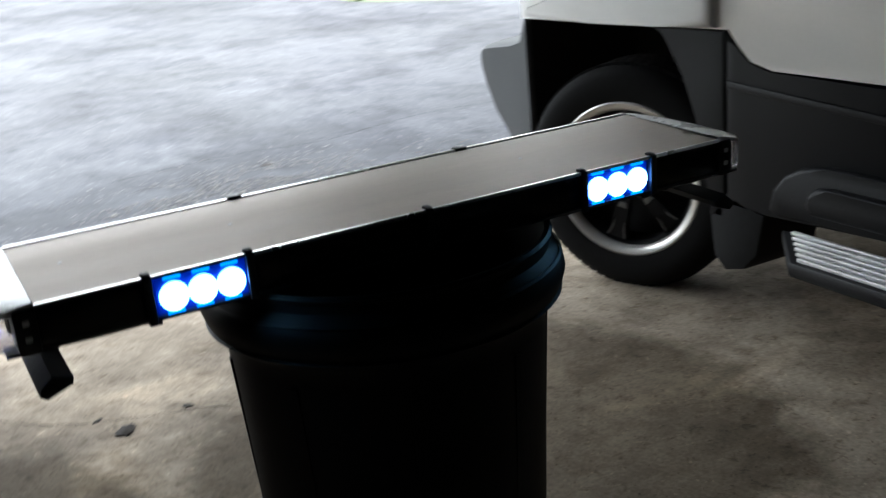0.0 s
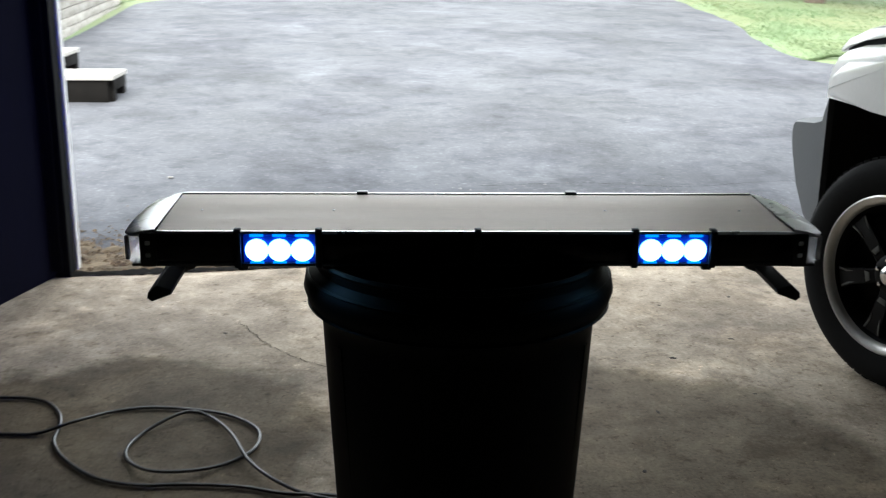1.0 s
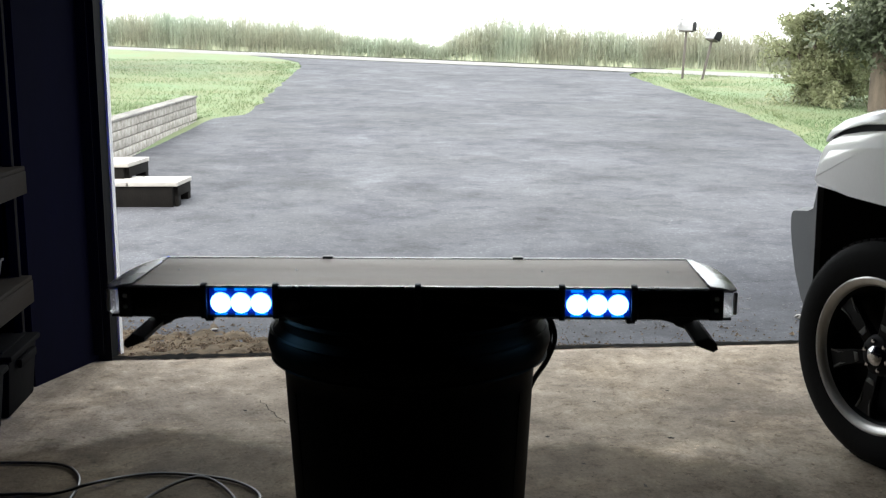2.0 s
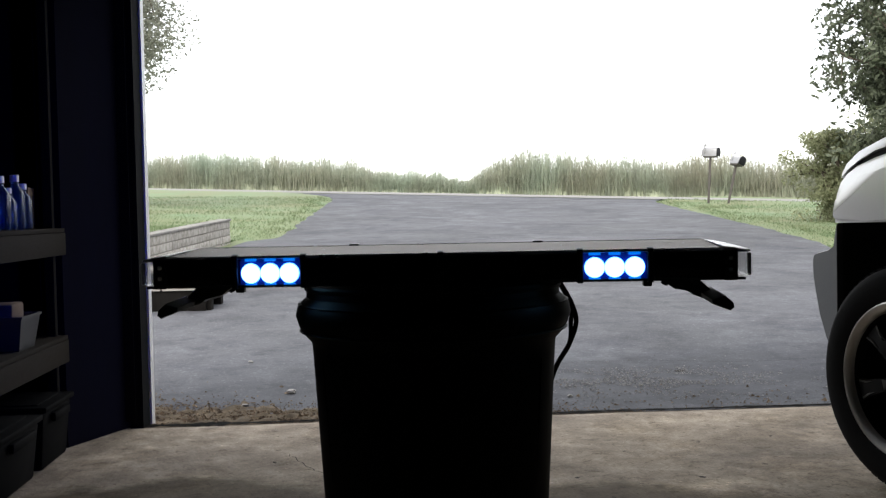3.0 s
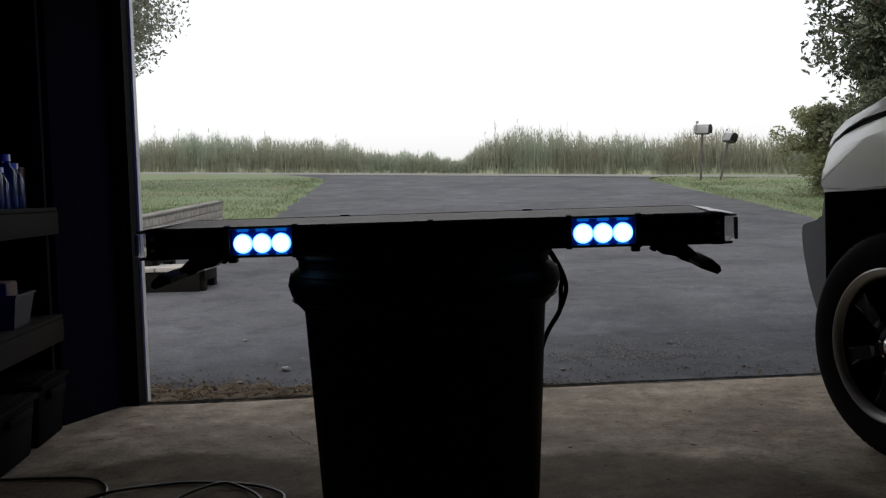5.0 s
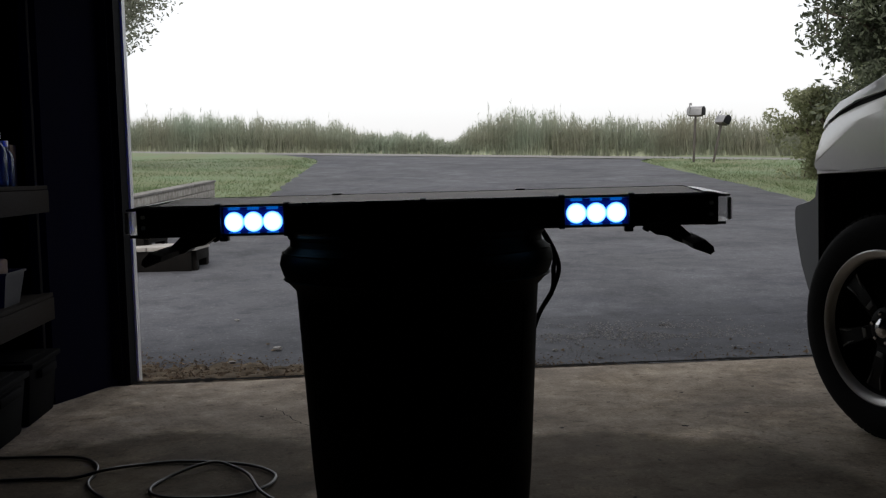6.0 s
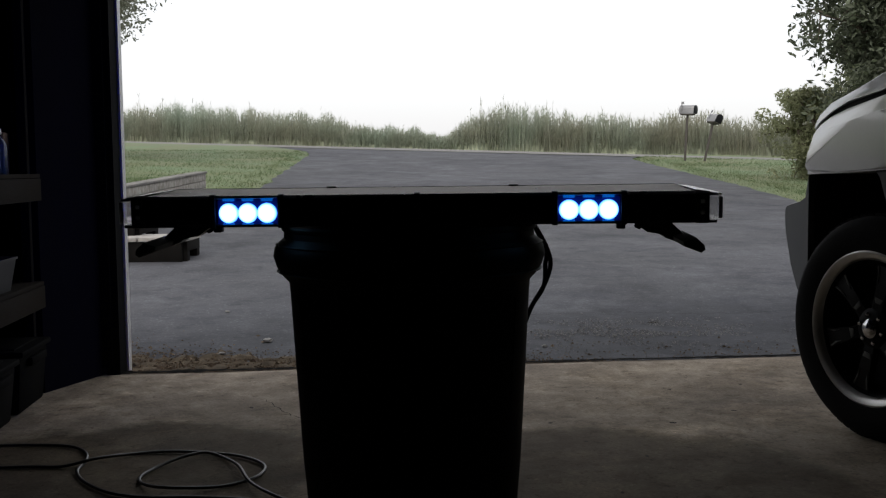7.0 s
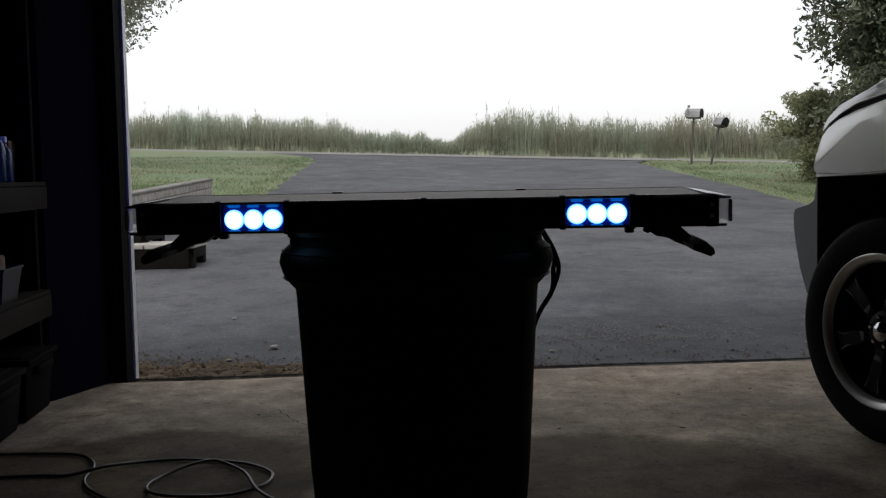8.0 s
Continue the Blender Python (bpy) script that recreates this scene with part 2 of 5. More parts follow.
# Housing glows faintly in place of the leds' blue halo
M_HOUSING_LIT = glow_mat("module housing glow for the led halo", (0.0, 0.02, 0.5), 0.12)
# Reflector strips glow themselves to show the leds' blue
M_STRIP_LIT = glow_mat("reflector strip with its own blue glow", (0.0, 0.22, 1.0), 0.6)
# Unseen rear lens, added only to wash the side wall blue
M_WALL_GLOW = glow_mat("added rear glow", (0.0, 0.03, 1.0), 1100.0)
M_CARWHITE = mat("white car paint", (0.78, 0.77, 0.75), 0.34, vary=0.06, scale=3, fine=90, bump=0.02, coat=0.45)
M_CLAD = mat("dark grey car cladding", (0.009, 0.0095, 0.0115), 0.55, vary=0.2, scale=4, fine=120, bump=0.12, spec=0.16)
M_BUMPER = mat("mid grey bumper plastic", (0.105, 0.11, 0.117), 0.55, vary=0.15, scale=4, fine=120, bump=0.12, spec=0.2)
M_CHIP = mat("dull pale spoke faces", (0.11, 0.11, 0.105), 0.5, 0.2, vary=0.2, scale=9, fine=70, bump=0.04, spec=0.2)
M_WELL = mat("wheel well liner", (0.012, 0.012, 0.013), 0.85, vary=0.3, scale=6, fine=40, bump=0.2, spec=0.2)
M_TYRE = mat("tyre rubber", (0.009, 0.009, 0.0095), 0.85, vary=0.25, scale=8, fine=50, bump=0.25, spec=0.1)
M_RIM = mat("machined rim lip", (0.6, 0.59, 0.57), 0.33, 0.6, vary=0.1, scale=9, fine=70, bump=0.04)
M_SPOKE = mat("dark painted spokes", (0.008, 0.008, 0.009), 0.5, 0.0, vary=0.2, scale=9, fine=70, bump=0.04, spec=0.08)
M_GLASS = mat("dark car glass", (0.01, 0.012, 0.014), 0.06, vary=0.1, scale=2, fine=20, bump=0)
M_MAIL = mat("galvanised mailbox sheet", (0.33, 0.33, 0.33), 0.45, 0.5, vary=0.2, scale=6, fine=40, bump=0.1)
M_POST = mat("grey weathered post", (0.1, 0.09, 0.08), 0.9, vary=0.3, scale=6, fine=40, bump=0.4)
M_STONE = mat("pale stones", (0.4, 0.38, 0.35), 0.9, vary=0.3, scale=20, fine=90, bump=0.3)
M_GRIT = mat("brown leaf grit", (0.2, 0.14, 0.085), 0.95, vary=0.4, scale=5, fine=40, bump=0, island=0.5)
M_CHIPPINGS = mat("grey stone chips", (0.26, 0.25, 0.24), 0.9, vary=0.3, scale=20, fine=90, bump=0, island=0.5)
M_DEADLEAF = mat("dead leaf", (0.04, 0.03, 0.022), 0.9, vary=0.4, scale=20, fine=80, bump=0.2)
# Black plastic, taken darker still for the shade under the shelves
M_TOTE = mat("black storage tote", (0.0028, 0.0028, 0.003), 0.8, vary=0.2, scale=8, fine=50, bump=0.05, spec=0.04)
# White tub darkened for the shade on its shelf
M_TUB = mat("cloudy plastic tub darkened for shade", (0.036, 0.036, 0.034), 0.4, vary=0.1, scale=8, fine=50, bump=0.03)
# Clear bottles: the lamp's blue light is put into their colour
M_BOTTLE = clear_mat("bottle plastic tinted for blue lamp light", (0.25, 0.45, 0.9), 0.15)
M_CARD = mat("brown cardboard", (0.16, 0.11, 0.07), 0.9, vary=0.2, scale=6, fine=50, bump=0.1)
M_SOIL = mat("brown washed-in soil", (0.155, 0.118, 0.076), 0.95, vary=0.45, scale=6, fine=60, bump=0.5, spec=0.1, mid=14)
M_CRACK = mat("dark joint filler", (0.008, 0.007, 0.006), 0.98, vary=0.3, scale=8, fine=50, bump=0.3, spec=0.02)


# ---- mesh helpers ----
def finish(ob, bm, material, smooth=40):
    bmesh.ops.recalc_face_normals(bm, faces=bm.faces[:])
    me = bpy.data.meshes.new(ob if isinstance(ob, str) else ob.name)
    bm.to_mesh(me)
    bm.free()
    me.materials.append(material)
    if smooth:
        me.shade_smooth()
        me.set_sharp_from_angle(angle=radians(smooth))
    return me


def part(name, bm, material, parent=None, label="", smooth=40):
    """Links a bmesh as one mesh object, under a thing or a part."""
    ob = new(name, finish(name, bm, material, smooth))
    if parent is not None:
        ob.parent = parent
    if label:
        ob["label"] = label
    return ob


def thing(name, m, label, category, group="", kind=""):
    ob = new(name)
    ob.matrix_basis = m
    ob.empty_display_size = 0.1
    return tagged(ob, label, category, group, kind)


def box(bm, x0, x1, y0, y1, z0, z1, bevel=0.0, seg=2, m=None):
    """A box between the given limits, its edges rounded."""
    c = bmesh.ops.create_cube(bm, size=1.0, matrix=Matrix.Translation(((x0 + x1) / 2, (y0 + y1) / 2, (z0 + z1) / 2)) @ Matrix.Diagonal((x1 - x0, y1 - y0, z1 - z0, 1)))
    vs = c["verts"]
    if bevel:
        es = list({e for v in vs for e in v.link_edges})
        r = bmesh.ops.bevel(bm, geom=es, offset=bevel, segments=seg, affect="EDGES", profile=0.5)
        vs = list({v for f in r["faces"] for v in f.verts} | {v for v in vs if v.is_valid})
    if m is not None:
        bmesh.ops.transform(bm, matrix=m, verts=vs)
    return vs


def lathe(bm, profile, seg=40, closed_ends=True, axis="z", m=None):
    """Turns (radius, height) pairs round an axis."""
    rings = []
    made = []
    for r, h in profile:
        ring = []
        for i in range(seg):
            a = 2 * math.pi * i / seg
            p = (r * math.cos(a), r * math.sin(a), h)
            if axis == "x":
                p = (h, r * math.cos(a), r * math.sin(a))
            if axis == "y":
                p = (r * math.cos(a), h, r * math.sin(a))
            ring.append(bm.verts.new(p))
        rings.append(ring)
        made += ring
    for a, b in zip(rings, rings[1:]):
        for i in range(seg):
            bm.faces.new((a[i], a[(i + 1) % seg], b[(i + 1) % seg], b[i]))
    if closed_ends:
        bm.faces.new(rings[0][::-1])
        bm.faces.new(rings[-1])
    if m is not None:
        bmesh.ops.transform(bm, matrix=m, verts=made)
    return made


def prism(bm, outline, lo, hi, axis="x", bevel=0.0, m=None, seg=2):
    """A polygon of (a, b) pairs pushed along an axis from lo to hi."""
    def place(a, b, h):
        return {"x": (h, a, b), "y": (a, h, b), "z": (a, b, h)}[axis]
    f0 = [bm.verts.new(place(a, b, lo)) for a, b in outline]
    f1 = [bm.verts.new(place(a, b, hi)) for a, b in outline]
    k = len(outline)
    faces = [bm.faces.new(f0), bm.faces.new(f1[::-1])]
    for i in range(k):
        faces.append(bm.faces.new((f0[i], f1[i], f1[(i + 1) % k], f0[(i + 1) % k])))
    vs = f0 + f1
    if bevel:
        es = [e for f in faces[:2] for e in f.edges]
        r = bmesh.ops.bevel(bm, geom=es, offset=bevel, segments=seg, affect="EDGES", profile=0.5)
        vs = list({v for f in r["faces"] for v in f.verts} | {v for v in vs if v.is_valid})
    if m is not None:
        bmesh.ops.transform(bm, matrix=m, verts=vs)
    return vs


def smooth_line(points, steps=6):
    """A Catmull-Rom line through points."""
    pts = [Vector(p) for p in points]
    pts = [pts[0] * 2 - pts[1]] + pts + [pts[-1] * 2 - pts[-2]]
    out = []
    for i in range(1, len(pts) - 2):
        a, b, c, d = pts[i - 1:i + 3]
        for k in range(steps):
            t = k / steps
            out.append(0.5 * (2 * b + (c - a) * t + (2 * a - 5 * b + 4 * c - d) * t * t + (3 * b - a - 3 * c + d) * t ** 3))
    out.append(pts[-2])
    return out


def tube(bm, line, radius, sides=8):
    """A round tube along a line; radius may be a function of 0..1."""
    rings = []
    n = len(line)
    for i, p in enumerate(line):
        d = (line[min(i + 1, n - 1)] - line[max(i - 1, 0)]).normalized()
        u = d.cross(Vector((0.13, 0.21, 0.97))).normalized()
        v = d.cross(u)
        r = radius(i / (n - 1)) if callable(radius) else radius
        rings.append([bm.verts.new(p + (u * math.cos(2 * math.pi * k / sides) + v * math.sin(2 * math.pi * k / sides)) * r) for k in range(sides)])
    for a, b in zip(rings, rings[1:]):
        for k in range(sides):
            bm.faces.new((a[k], a[(k + 1) % sides], b[(k + 1) % sides], b[k]))
    bm.faces.new(rings[0][::-1])
    bm.faces.new(rings[-1])


def raw(name, verts, faces, material, parent=None, smooth=False):
    """One mesh straight from lists that a loop has made."""
    me = bpy.data.meshes.new(name)
    me.from_pydata(verts, [], faces)
    me.materials.append(material)
    if smooth:
        me.shade_smooth()
    ob = new(name, me)
    if parent is not None:
        ob.parent = parent
    return ob


def sstep(a, b, v):
    t = min(1, max(0, (v - a) / (b - a)))
    return t * t * (3 - 2 * t)


# ---- ground, drive and road ----
def rise(x, y):
    """Height of the drive: level at the garage, then uphill to the road."""
    u = max(0.0, y - 3.0)
    crest = max(8.0, 27.5 - 0.5 * x)
    if u > crest:
        u = crest + (u - crest) * 0.3 if u < crest + 8 else crest + 2.4 + (u - crest - 8) * 0.02
    return -0.035 + 0.052 * u - 0.02 * max(-25, min(25, x)) * min(max((y - 3) / 15, 0), 1)


def left_edge(y):
    if y < 8.3:
        return -9.0
    if y < 12.8:
        return -3.62 - 0.04 * (y - 8.3)
    if y < 14:
        return -3.8 + 0.42 * sstep(12.8, 14, y)
    if y < 27:
        return -3.38 - 0.105 * (y - 14)
    return -4.75 - 0.22 * (y - 27) - 0.1 * max(0, y - 28.5) ** 2


def right_edge(y):
    if y < 10:
        return 3.95 + max(0, 9 - y) * 0.9
    return 3.95 + 0.3 * sstep(10, 12.5, y) - 0.42 * sstep(15, 25, y) + 0.3 * max(0, y - 25.8)


def lawn_lift(x, y):
    """The lawns stand a little over the drive; the bank behind the timber wall is higher."""
    dl, dr = left_edge(y) - x, x - right_edge(y)
    h = -0.03
    if 28.3 < y + 0.5 * x < 33.0:
        return h
    if y > 4:
        d = max(dl, dr)
        h = -0.03 + 0.075 * sstep(0.0, 0.35, d)
        if 7.6 < y < 13.2 and dl > 0:
            h = 0.04 + (0.27 + 0.15 * sstep(12.6, 8.5, y)) * sstep(0.1, 0.35, dl) * sstep(13.2, 12.6, y) * sstep(7.6, 8.2, y)
        if y >= 13.2 and dl > 0:
            h += 0.2 * sstep(0.6, 5, dl) * sstep(26, 16, y)
    return h


def ground():
    """One sheet out to the horizon, fine near the drive and coarse far away."""
    xs = [-900, -400, -150, -70, -40, -25] + [-18 + 0.3 * i for i in range(131)] + [26, 40, 70, 150, 400, 900]
    ys = [-900, -300, -80, -30, -12, -6, 0, 2.5] + [2.9 + 0.3 * i for i in range(118)] + [40, 48, 60, 90, 150, 300, 700, 1500]
    verts, faces = [], []
    for y in ys:
        for x in xs:
            z = rise(x, y) + lawn_lift(x, y)
            if y < 2.9:
                z = -0.12
            if abs(x) < 30 and 4 < y < 45:
                z += 0.02 * noise.noise((x * 0.7, y * 0.7, 0.0)) * (1 if (x < left_edge(y) - 0.3 or x > right_edge(y) + 0.3) else 0)
            verts.append((x, y, z))
    w = len(xs)
    for j in range(len(ys) - 1):
        for i in range(w - 1):
            faces.append((j * w + i, j * w + i + 1, (j + 1) * w + i + 1, (j + 1) * w + i))
    tagged(raw("ground", verts, faces, M_LAWN, smooth=True), "mown green lawn ground running out past the road", "ground", kind="structure")


def drive():
    verts, faces = [], []
    cols = 26
    ys = [2.2 + 0.25 * i for i in range(128)]
    for y in ys:
        a, b = left_edge(y), right_edge(y)
        a += 0.09 * noise.noise((0, y * 1.3, 3)) + 0.04 * noise.noise((0, y * 5, 3))
        b += 0.09 * noise.noise((5, y * 1.3, 3)) + 0.04 * noise.noise((5, y * 5, 3))
        for i in range(cols + 1):
            x = a + (b - a) * i / cols
            verts.append((x, y, rise(x, y) - 0.08 * sstep(29.0, 29.5, y + 0.5 * x) + 0.006 * noise.noise((x * 0.8, y * 0.8, 1)) * sstep(3, 4, y)))
    w = cols + 1
    for j in range(len(ys) - 1):
        for i in range(cols):
            faces.append((j * w + i, j * w + i + 1, (j + 1) * w + i + 1, (j + 1) * w + i))
    tagged(raw("driveway", verts, faces, M_ASPHALT, smooth=True), "worn dark grey asphalt driveway sloping up to the road", "driveway", kind="structure")


def road():
    verts, faces = [], []
    for i in range(161):
        x = -80 + i
        for k in range(5):
            y = 28.9 - 0.5 * x + k * 0.9
            verts.append((x, y, rise(x, y) + 0.012))
    for i in range(160):
        for k in range(4):
            faces.append((i * 5 + k, (i + 1) * 5 + k, (i + 1) * 5 + k + 1, i * 5 + k + 1))
    tagged(raw("road", verts, faces, M_ROAD, smooth=True), "pale grey country road crossing beyond the driveway", "road", kind="structure")


ground()
drive()
road()

# ---- garage shell ----
DOOR = pose(-1.493, 2.3235, 0, 0, 0, 7.0)     # runs along the door line: x across the opening, y outwards


def damp_patch(m, x, y, radius, tone):
    """A roundish old damp stain with a ragged rim, centred at a place in the room."""
    n, l = m.node_tree.nodes, m.node_tree.links
    b = n["Principled BSDF"]
    under = b.inputs["Base Color"].links[0].from_socket
    c = DOOR.inverted() @ Vector((x, y, 0))
    tc = n.new("ShaderNodeTexCoord")
    wob = n.new("ShaderNodeTexNoise")
    wob.inputs["Scale"].default_value, wob.inputs["Detail"].default_value, wob.inputs["Roughness"].default_value = 3.5, 8, 0.65
    l.new(tc.outputs["Object"], wob.inputs["Vector"])
    d = n.new("ShaderNodeVectorMath")
    d.operation = "DISTANCE"
    d.inputs[1].default_value = (c.x, c.y, 0)
    l.new(tc.outputs["Object"], d.inputs[0])
    add = n.new("ShaderNodeMath")
    add.operation = "MULTIPLY_ADD"
    add.inputs[1].default_value = radius * 0.7
    l.new(wob.outputs["Fac"], add.inputs[0])
    l.new(d.outputs["Value"], add.inputs[2])
    r = n.new("ShaderNodeMapRange")
    r.interpolation_type = "SMOOTHSTEP"
    r.inputs["From Min"].default_value, r.inputs["From Max"].default_value = radius * 1.2, radius * 1.42
    l.new(add.outputs[0], r.inputs["Value"])
    x2 = n.new("ShaderNodeMix")
    x2.data_type = "RGBA"
    x2.inputs["A"].default_value, x2.inputs["B"].default_value = (*tone, 1), (1, 1, 1, 1)
    l.new(r.outputs[0], x2.inputs["Factor"])
    x1 = n.new("ShaderNodeMix")
    x1.data_type, x1.blend_type = "RGBA", "MULTIPLY"
    x1.inputs["Factor"].default_value = 1.0
    l.new(under, x1.inputs["A"])
    l.new(x2.outputs["Result"], x1.inputs["B"])
    l.new(x1.outputs["Result"], b.inputs["Base Color"])


damp_patch(M_CONCRETE, -0.95, 0.72, 0.66, (0.42, 0.4, 0.36))
damp_patch(M_CONCRETE, 0.45, 0.55, 0.76, (0.45, 0.43, 0.39))


def floor_slab():
    verts, faces = [], []
    n = 60
    for j in range(n + 1):
        for i in range(n + 1):
            x = -0.75 + 6.3 * i / n
            y = -7.2 + 7.215 * j / n
            edge = 0.012 * noise.noise((x * 3, 0, 7)) + 0.02 * noise.noise((x * 0.8, 0, 2)) if j == n else 0
            verts.append((x, y + edge, 0.002 * noise.noise((x * 1.5, y * 1.5, 4)) - (0.012 if j == n else 0)))
    w = n + 1
    for j in range(n):
        for i in range(n):
            faces.append((j * w + i, j * w + i + 1, (j + 1) * w + i + 1, (j + 1) * w + i))
    base = len(verts)
    for i in range(n + 1):
        x, y, z = verts[n * w + i]
        verts.append((x, y + 0.006, -0.1))
    for i in range(n):
        faces.append((n * w + i, n * w + i + 1, base + i + 1, base + i))
    ob = raw("floor", verts, faces, M_CONCRETE, smooth=False)
    ob.matrix_basis = DOOR
    tagged(ob, "stained bare concrete garage floor slab", "floor", kind="structure")


def wall(name, x0, x1, y0, y1, z0, z1, label, material=M_WALL, m=DOOR):
    bm = bmesh.new()
    box(bm, x0, x1, y0, y1, z0, z1)
    ob = part(name, bm, material, smooth=0)
    ob.matrix_basis = m
    return tagged(ob, label, "wall", kind="structure")


floor_slab()
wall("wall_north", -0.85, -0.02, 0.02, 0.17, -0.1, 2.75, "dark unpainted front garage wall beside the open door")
# Header is out of view, lowered to let in less sky light
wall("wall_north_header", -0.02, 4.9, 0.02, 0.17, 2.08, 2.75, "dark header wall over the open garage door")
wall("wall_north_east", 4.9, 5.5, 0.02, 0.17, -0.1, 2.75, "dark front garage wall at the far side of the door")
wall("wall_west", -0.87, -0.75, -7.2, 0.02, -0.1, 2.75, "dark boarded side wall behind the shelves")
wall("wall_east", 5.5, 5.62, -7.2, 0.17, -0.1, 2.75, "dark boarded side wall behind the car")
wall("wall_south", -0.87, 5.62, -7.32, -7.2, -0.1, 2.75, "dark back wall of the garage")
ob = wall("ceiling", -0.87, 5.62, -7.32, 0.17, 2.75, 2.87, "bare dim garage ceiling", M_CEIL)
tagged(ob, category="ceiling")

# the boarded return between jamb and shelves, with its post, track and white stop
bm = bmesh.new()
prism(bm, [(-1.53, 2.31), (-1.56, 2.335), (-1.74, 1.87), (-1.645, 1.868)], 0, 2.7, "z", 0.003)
ob = tagged(part("wall_return", bm, M_PLY), "dark scuffed plywood return wall by the jamb, blue glow put in its colour", "wall", kind="structure")
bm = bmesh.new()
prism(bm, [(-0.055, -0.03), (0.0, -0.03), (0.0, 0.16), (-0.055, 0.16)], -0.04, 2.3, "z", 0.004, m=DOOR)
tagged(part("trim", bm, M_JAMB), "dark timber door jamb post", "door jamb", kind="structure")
bm = bmesh.new()
prism(bm, [(-0.004, 0.118), (0.01, 0.118), (0.01, 0.18), (-0.004, 0.18)], -0.03, 2.3, "z", 0.002, m=DOOR)
tagged(part("trim_stop", bm, M_TRIM), "weathered white vinyl door stop strip", "door trim", kind="structure")
door_track = thing("door_track", DOOR, "vertical steel garage door track on the jamb", "door track")
bm = bmesh.new()
prism(bm, [(-0.075, -0.07), (-0.02, -0.07), (-0.02, -0.066), (-0.071, -0.066), (-0.071, -0.036), (-0.02, -0.036), (-0.02, -0.032), (-0.075, -0.032)], 0.03, 2.25, "z")
part("rail", bm, M_TRACK, door_track, smooth=0)
bm = bmesh.new()
box(bm, -0.079, -0.0755, -0.073, -0.06, 0.03, 2.25, 0.001)
part("rail_lip", bm, M_EDGE, door_track, "worn pale edge of the track")
for z in (0.16, 0.85, 1.55, 2.1):
    bm = bmesh.new()
    box(bm, -0.09, -0.055, -0.035, -0.028, z, z + 0.06, 0.002)
    box(bm, -0.08, -0.066, -0.04, -0.03, z + 0.022, z + 0.036, 0.003)
    part("bracket", bm, M_TRACK, door_track)
bm = bmesh.new()
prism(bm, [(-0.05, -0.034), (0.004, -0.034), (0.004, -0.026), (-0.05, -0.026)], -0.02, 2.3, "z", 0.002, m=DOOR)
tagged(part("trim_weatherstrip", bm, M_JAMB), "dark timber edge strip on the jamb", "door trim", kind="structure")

# ---- light bar ----
BAR_F, BAR_B, BAR_TOP, BAR_BOT = -0.165, 0.099, 0.832, 0.769


def led_module(parent, x0, x1, lit, label):
    """A three-led module set in the front channel."""
    bm = bmesh.new()
    box(bm, x0, x1, BAR_F + 0.006, BAR_F + 0.03, BAR_BOT + 0.004, BAR_TOP - 0.008, 0.003)
    mod = part("led_module", bm, M_HOUSING_LIT if lit else M_BLACK, parent, label)
    w = (x1 - x0 - 0.008) / 3
    for i in range(3):
        cx = x0 + 0.004 + w * (i + 0.5)
        bm = bmesh.new()
        lathe(bm, [(0.0195, 0.0), (0.0205, -0.004), (0.0195, -0.007), (0.016, -0.009), (0.009, -0.0115), (0.002, -0.012)], 24, True, "y")
        lens = part("lens", bm, M_LED if lit else M_REFLECT, mod, "glowing blue led lens" if lit else "unlit chrome reflector")
        lens.matrix_basis = Matrix.Translation((cx, BAR_F + 0.008, (BAR_BOT + BAR_TOP) / 2 - 0.003))
        for zz in (-0.0245, 0.0255):
            bm = bmesh.new()
            box(bm, cx - 0.012, cx + 0.012, BAR_F + 0.001, BAR_F + 0.006, (BAR_BOT + BAR_TOP) / 2 - 0.004 + zz, (BAR_BOT + BAR_TOP) / 2 + 0.001 + zz, 0.0015)
            part("reflector_strip", bm, M_STRIP_LIT if lit else M_REFLECT, mod)
    return mod


def end_outline(s, grow=0.0):
    """The rounded end of the bar in plan, s = -1 or 1."""
    pts = [(0.558, BAR_B), (0.585, BAR_B - 0.004), (0.602, BAR_B - 0.03), (0.611, BAR_B - 0.075), (0.616, BAR_B - 0.14), (0.616, BAR_F + 0.055), (0.613, BAR_F + 0.02), (0.6, BAR_F), (0.558, BAR_F)]
    return [(s * (x + (grow if x > 0.56 else 0)), y) for x, y in pts]


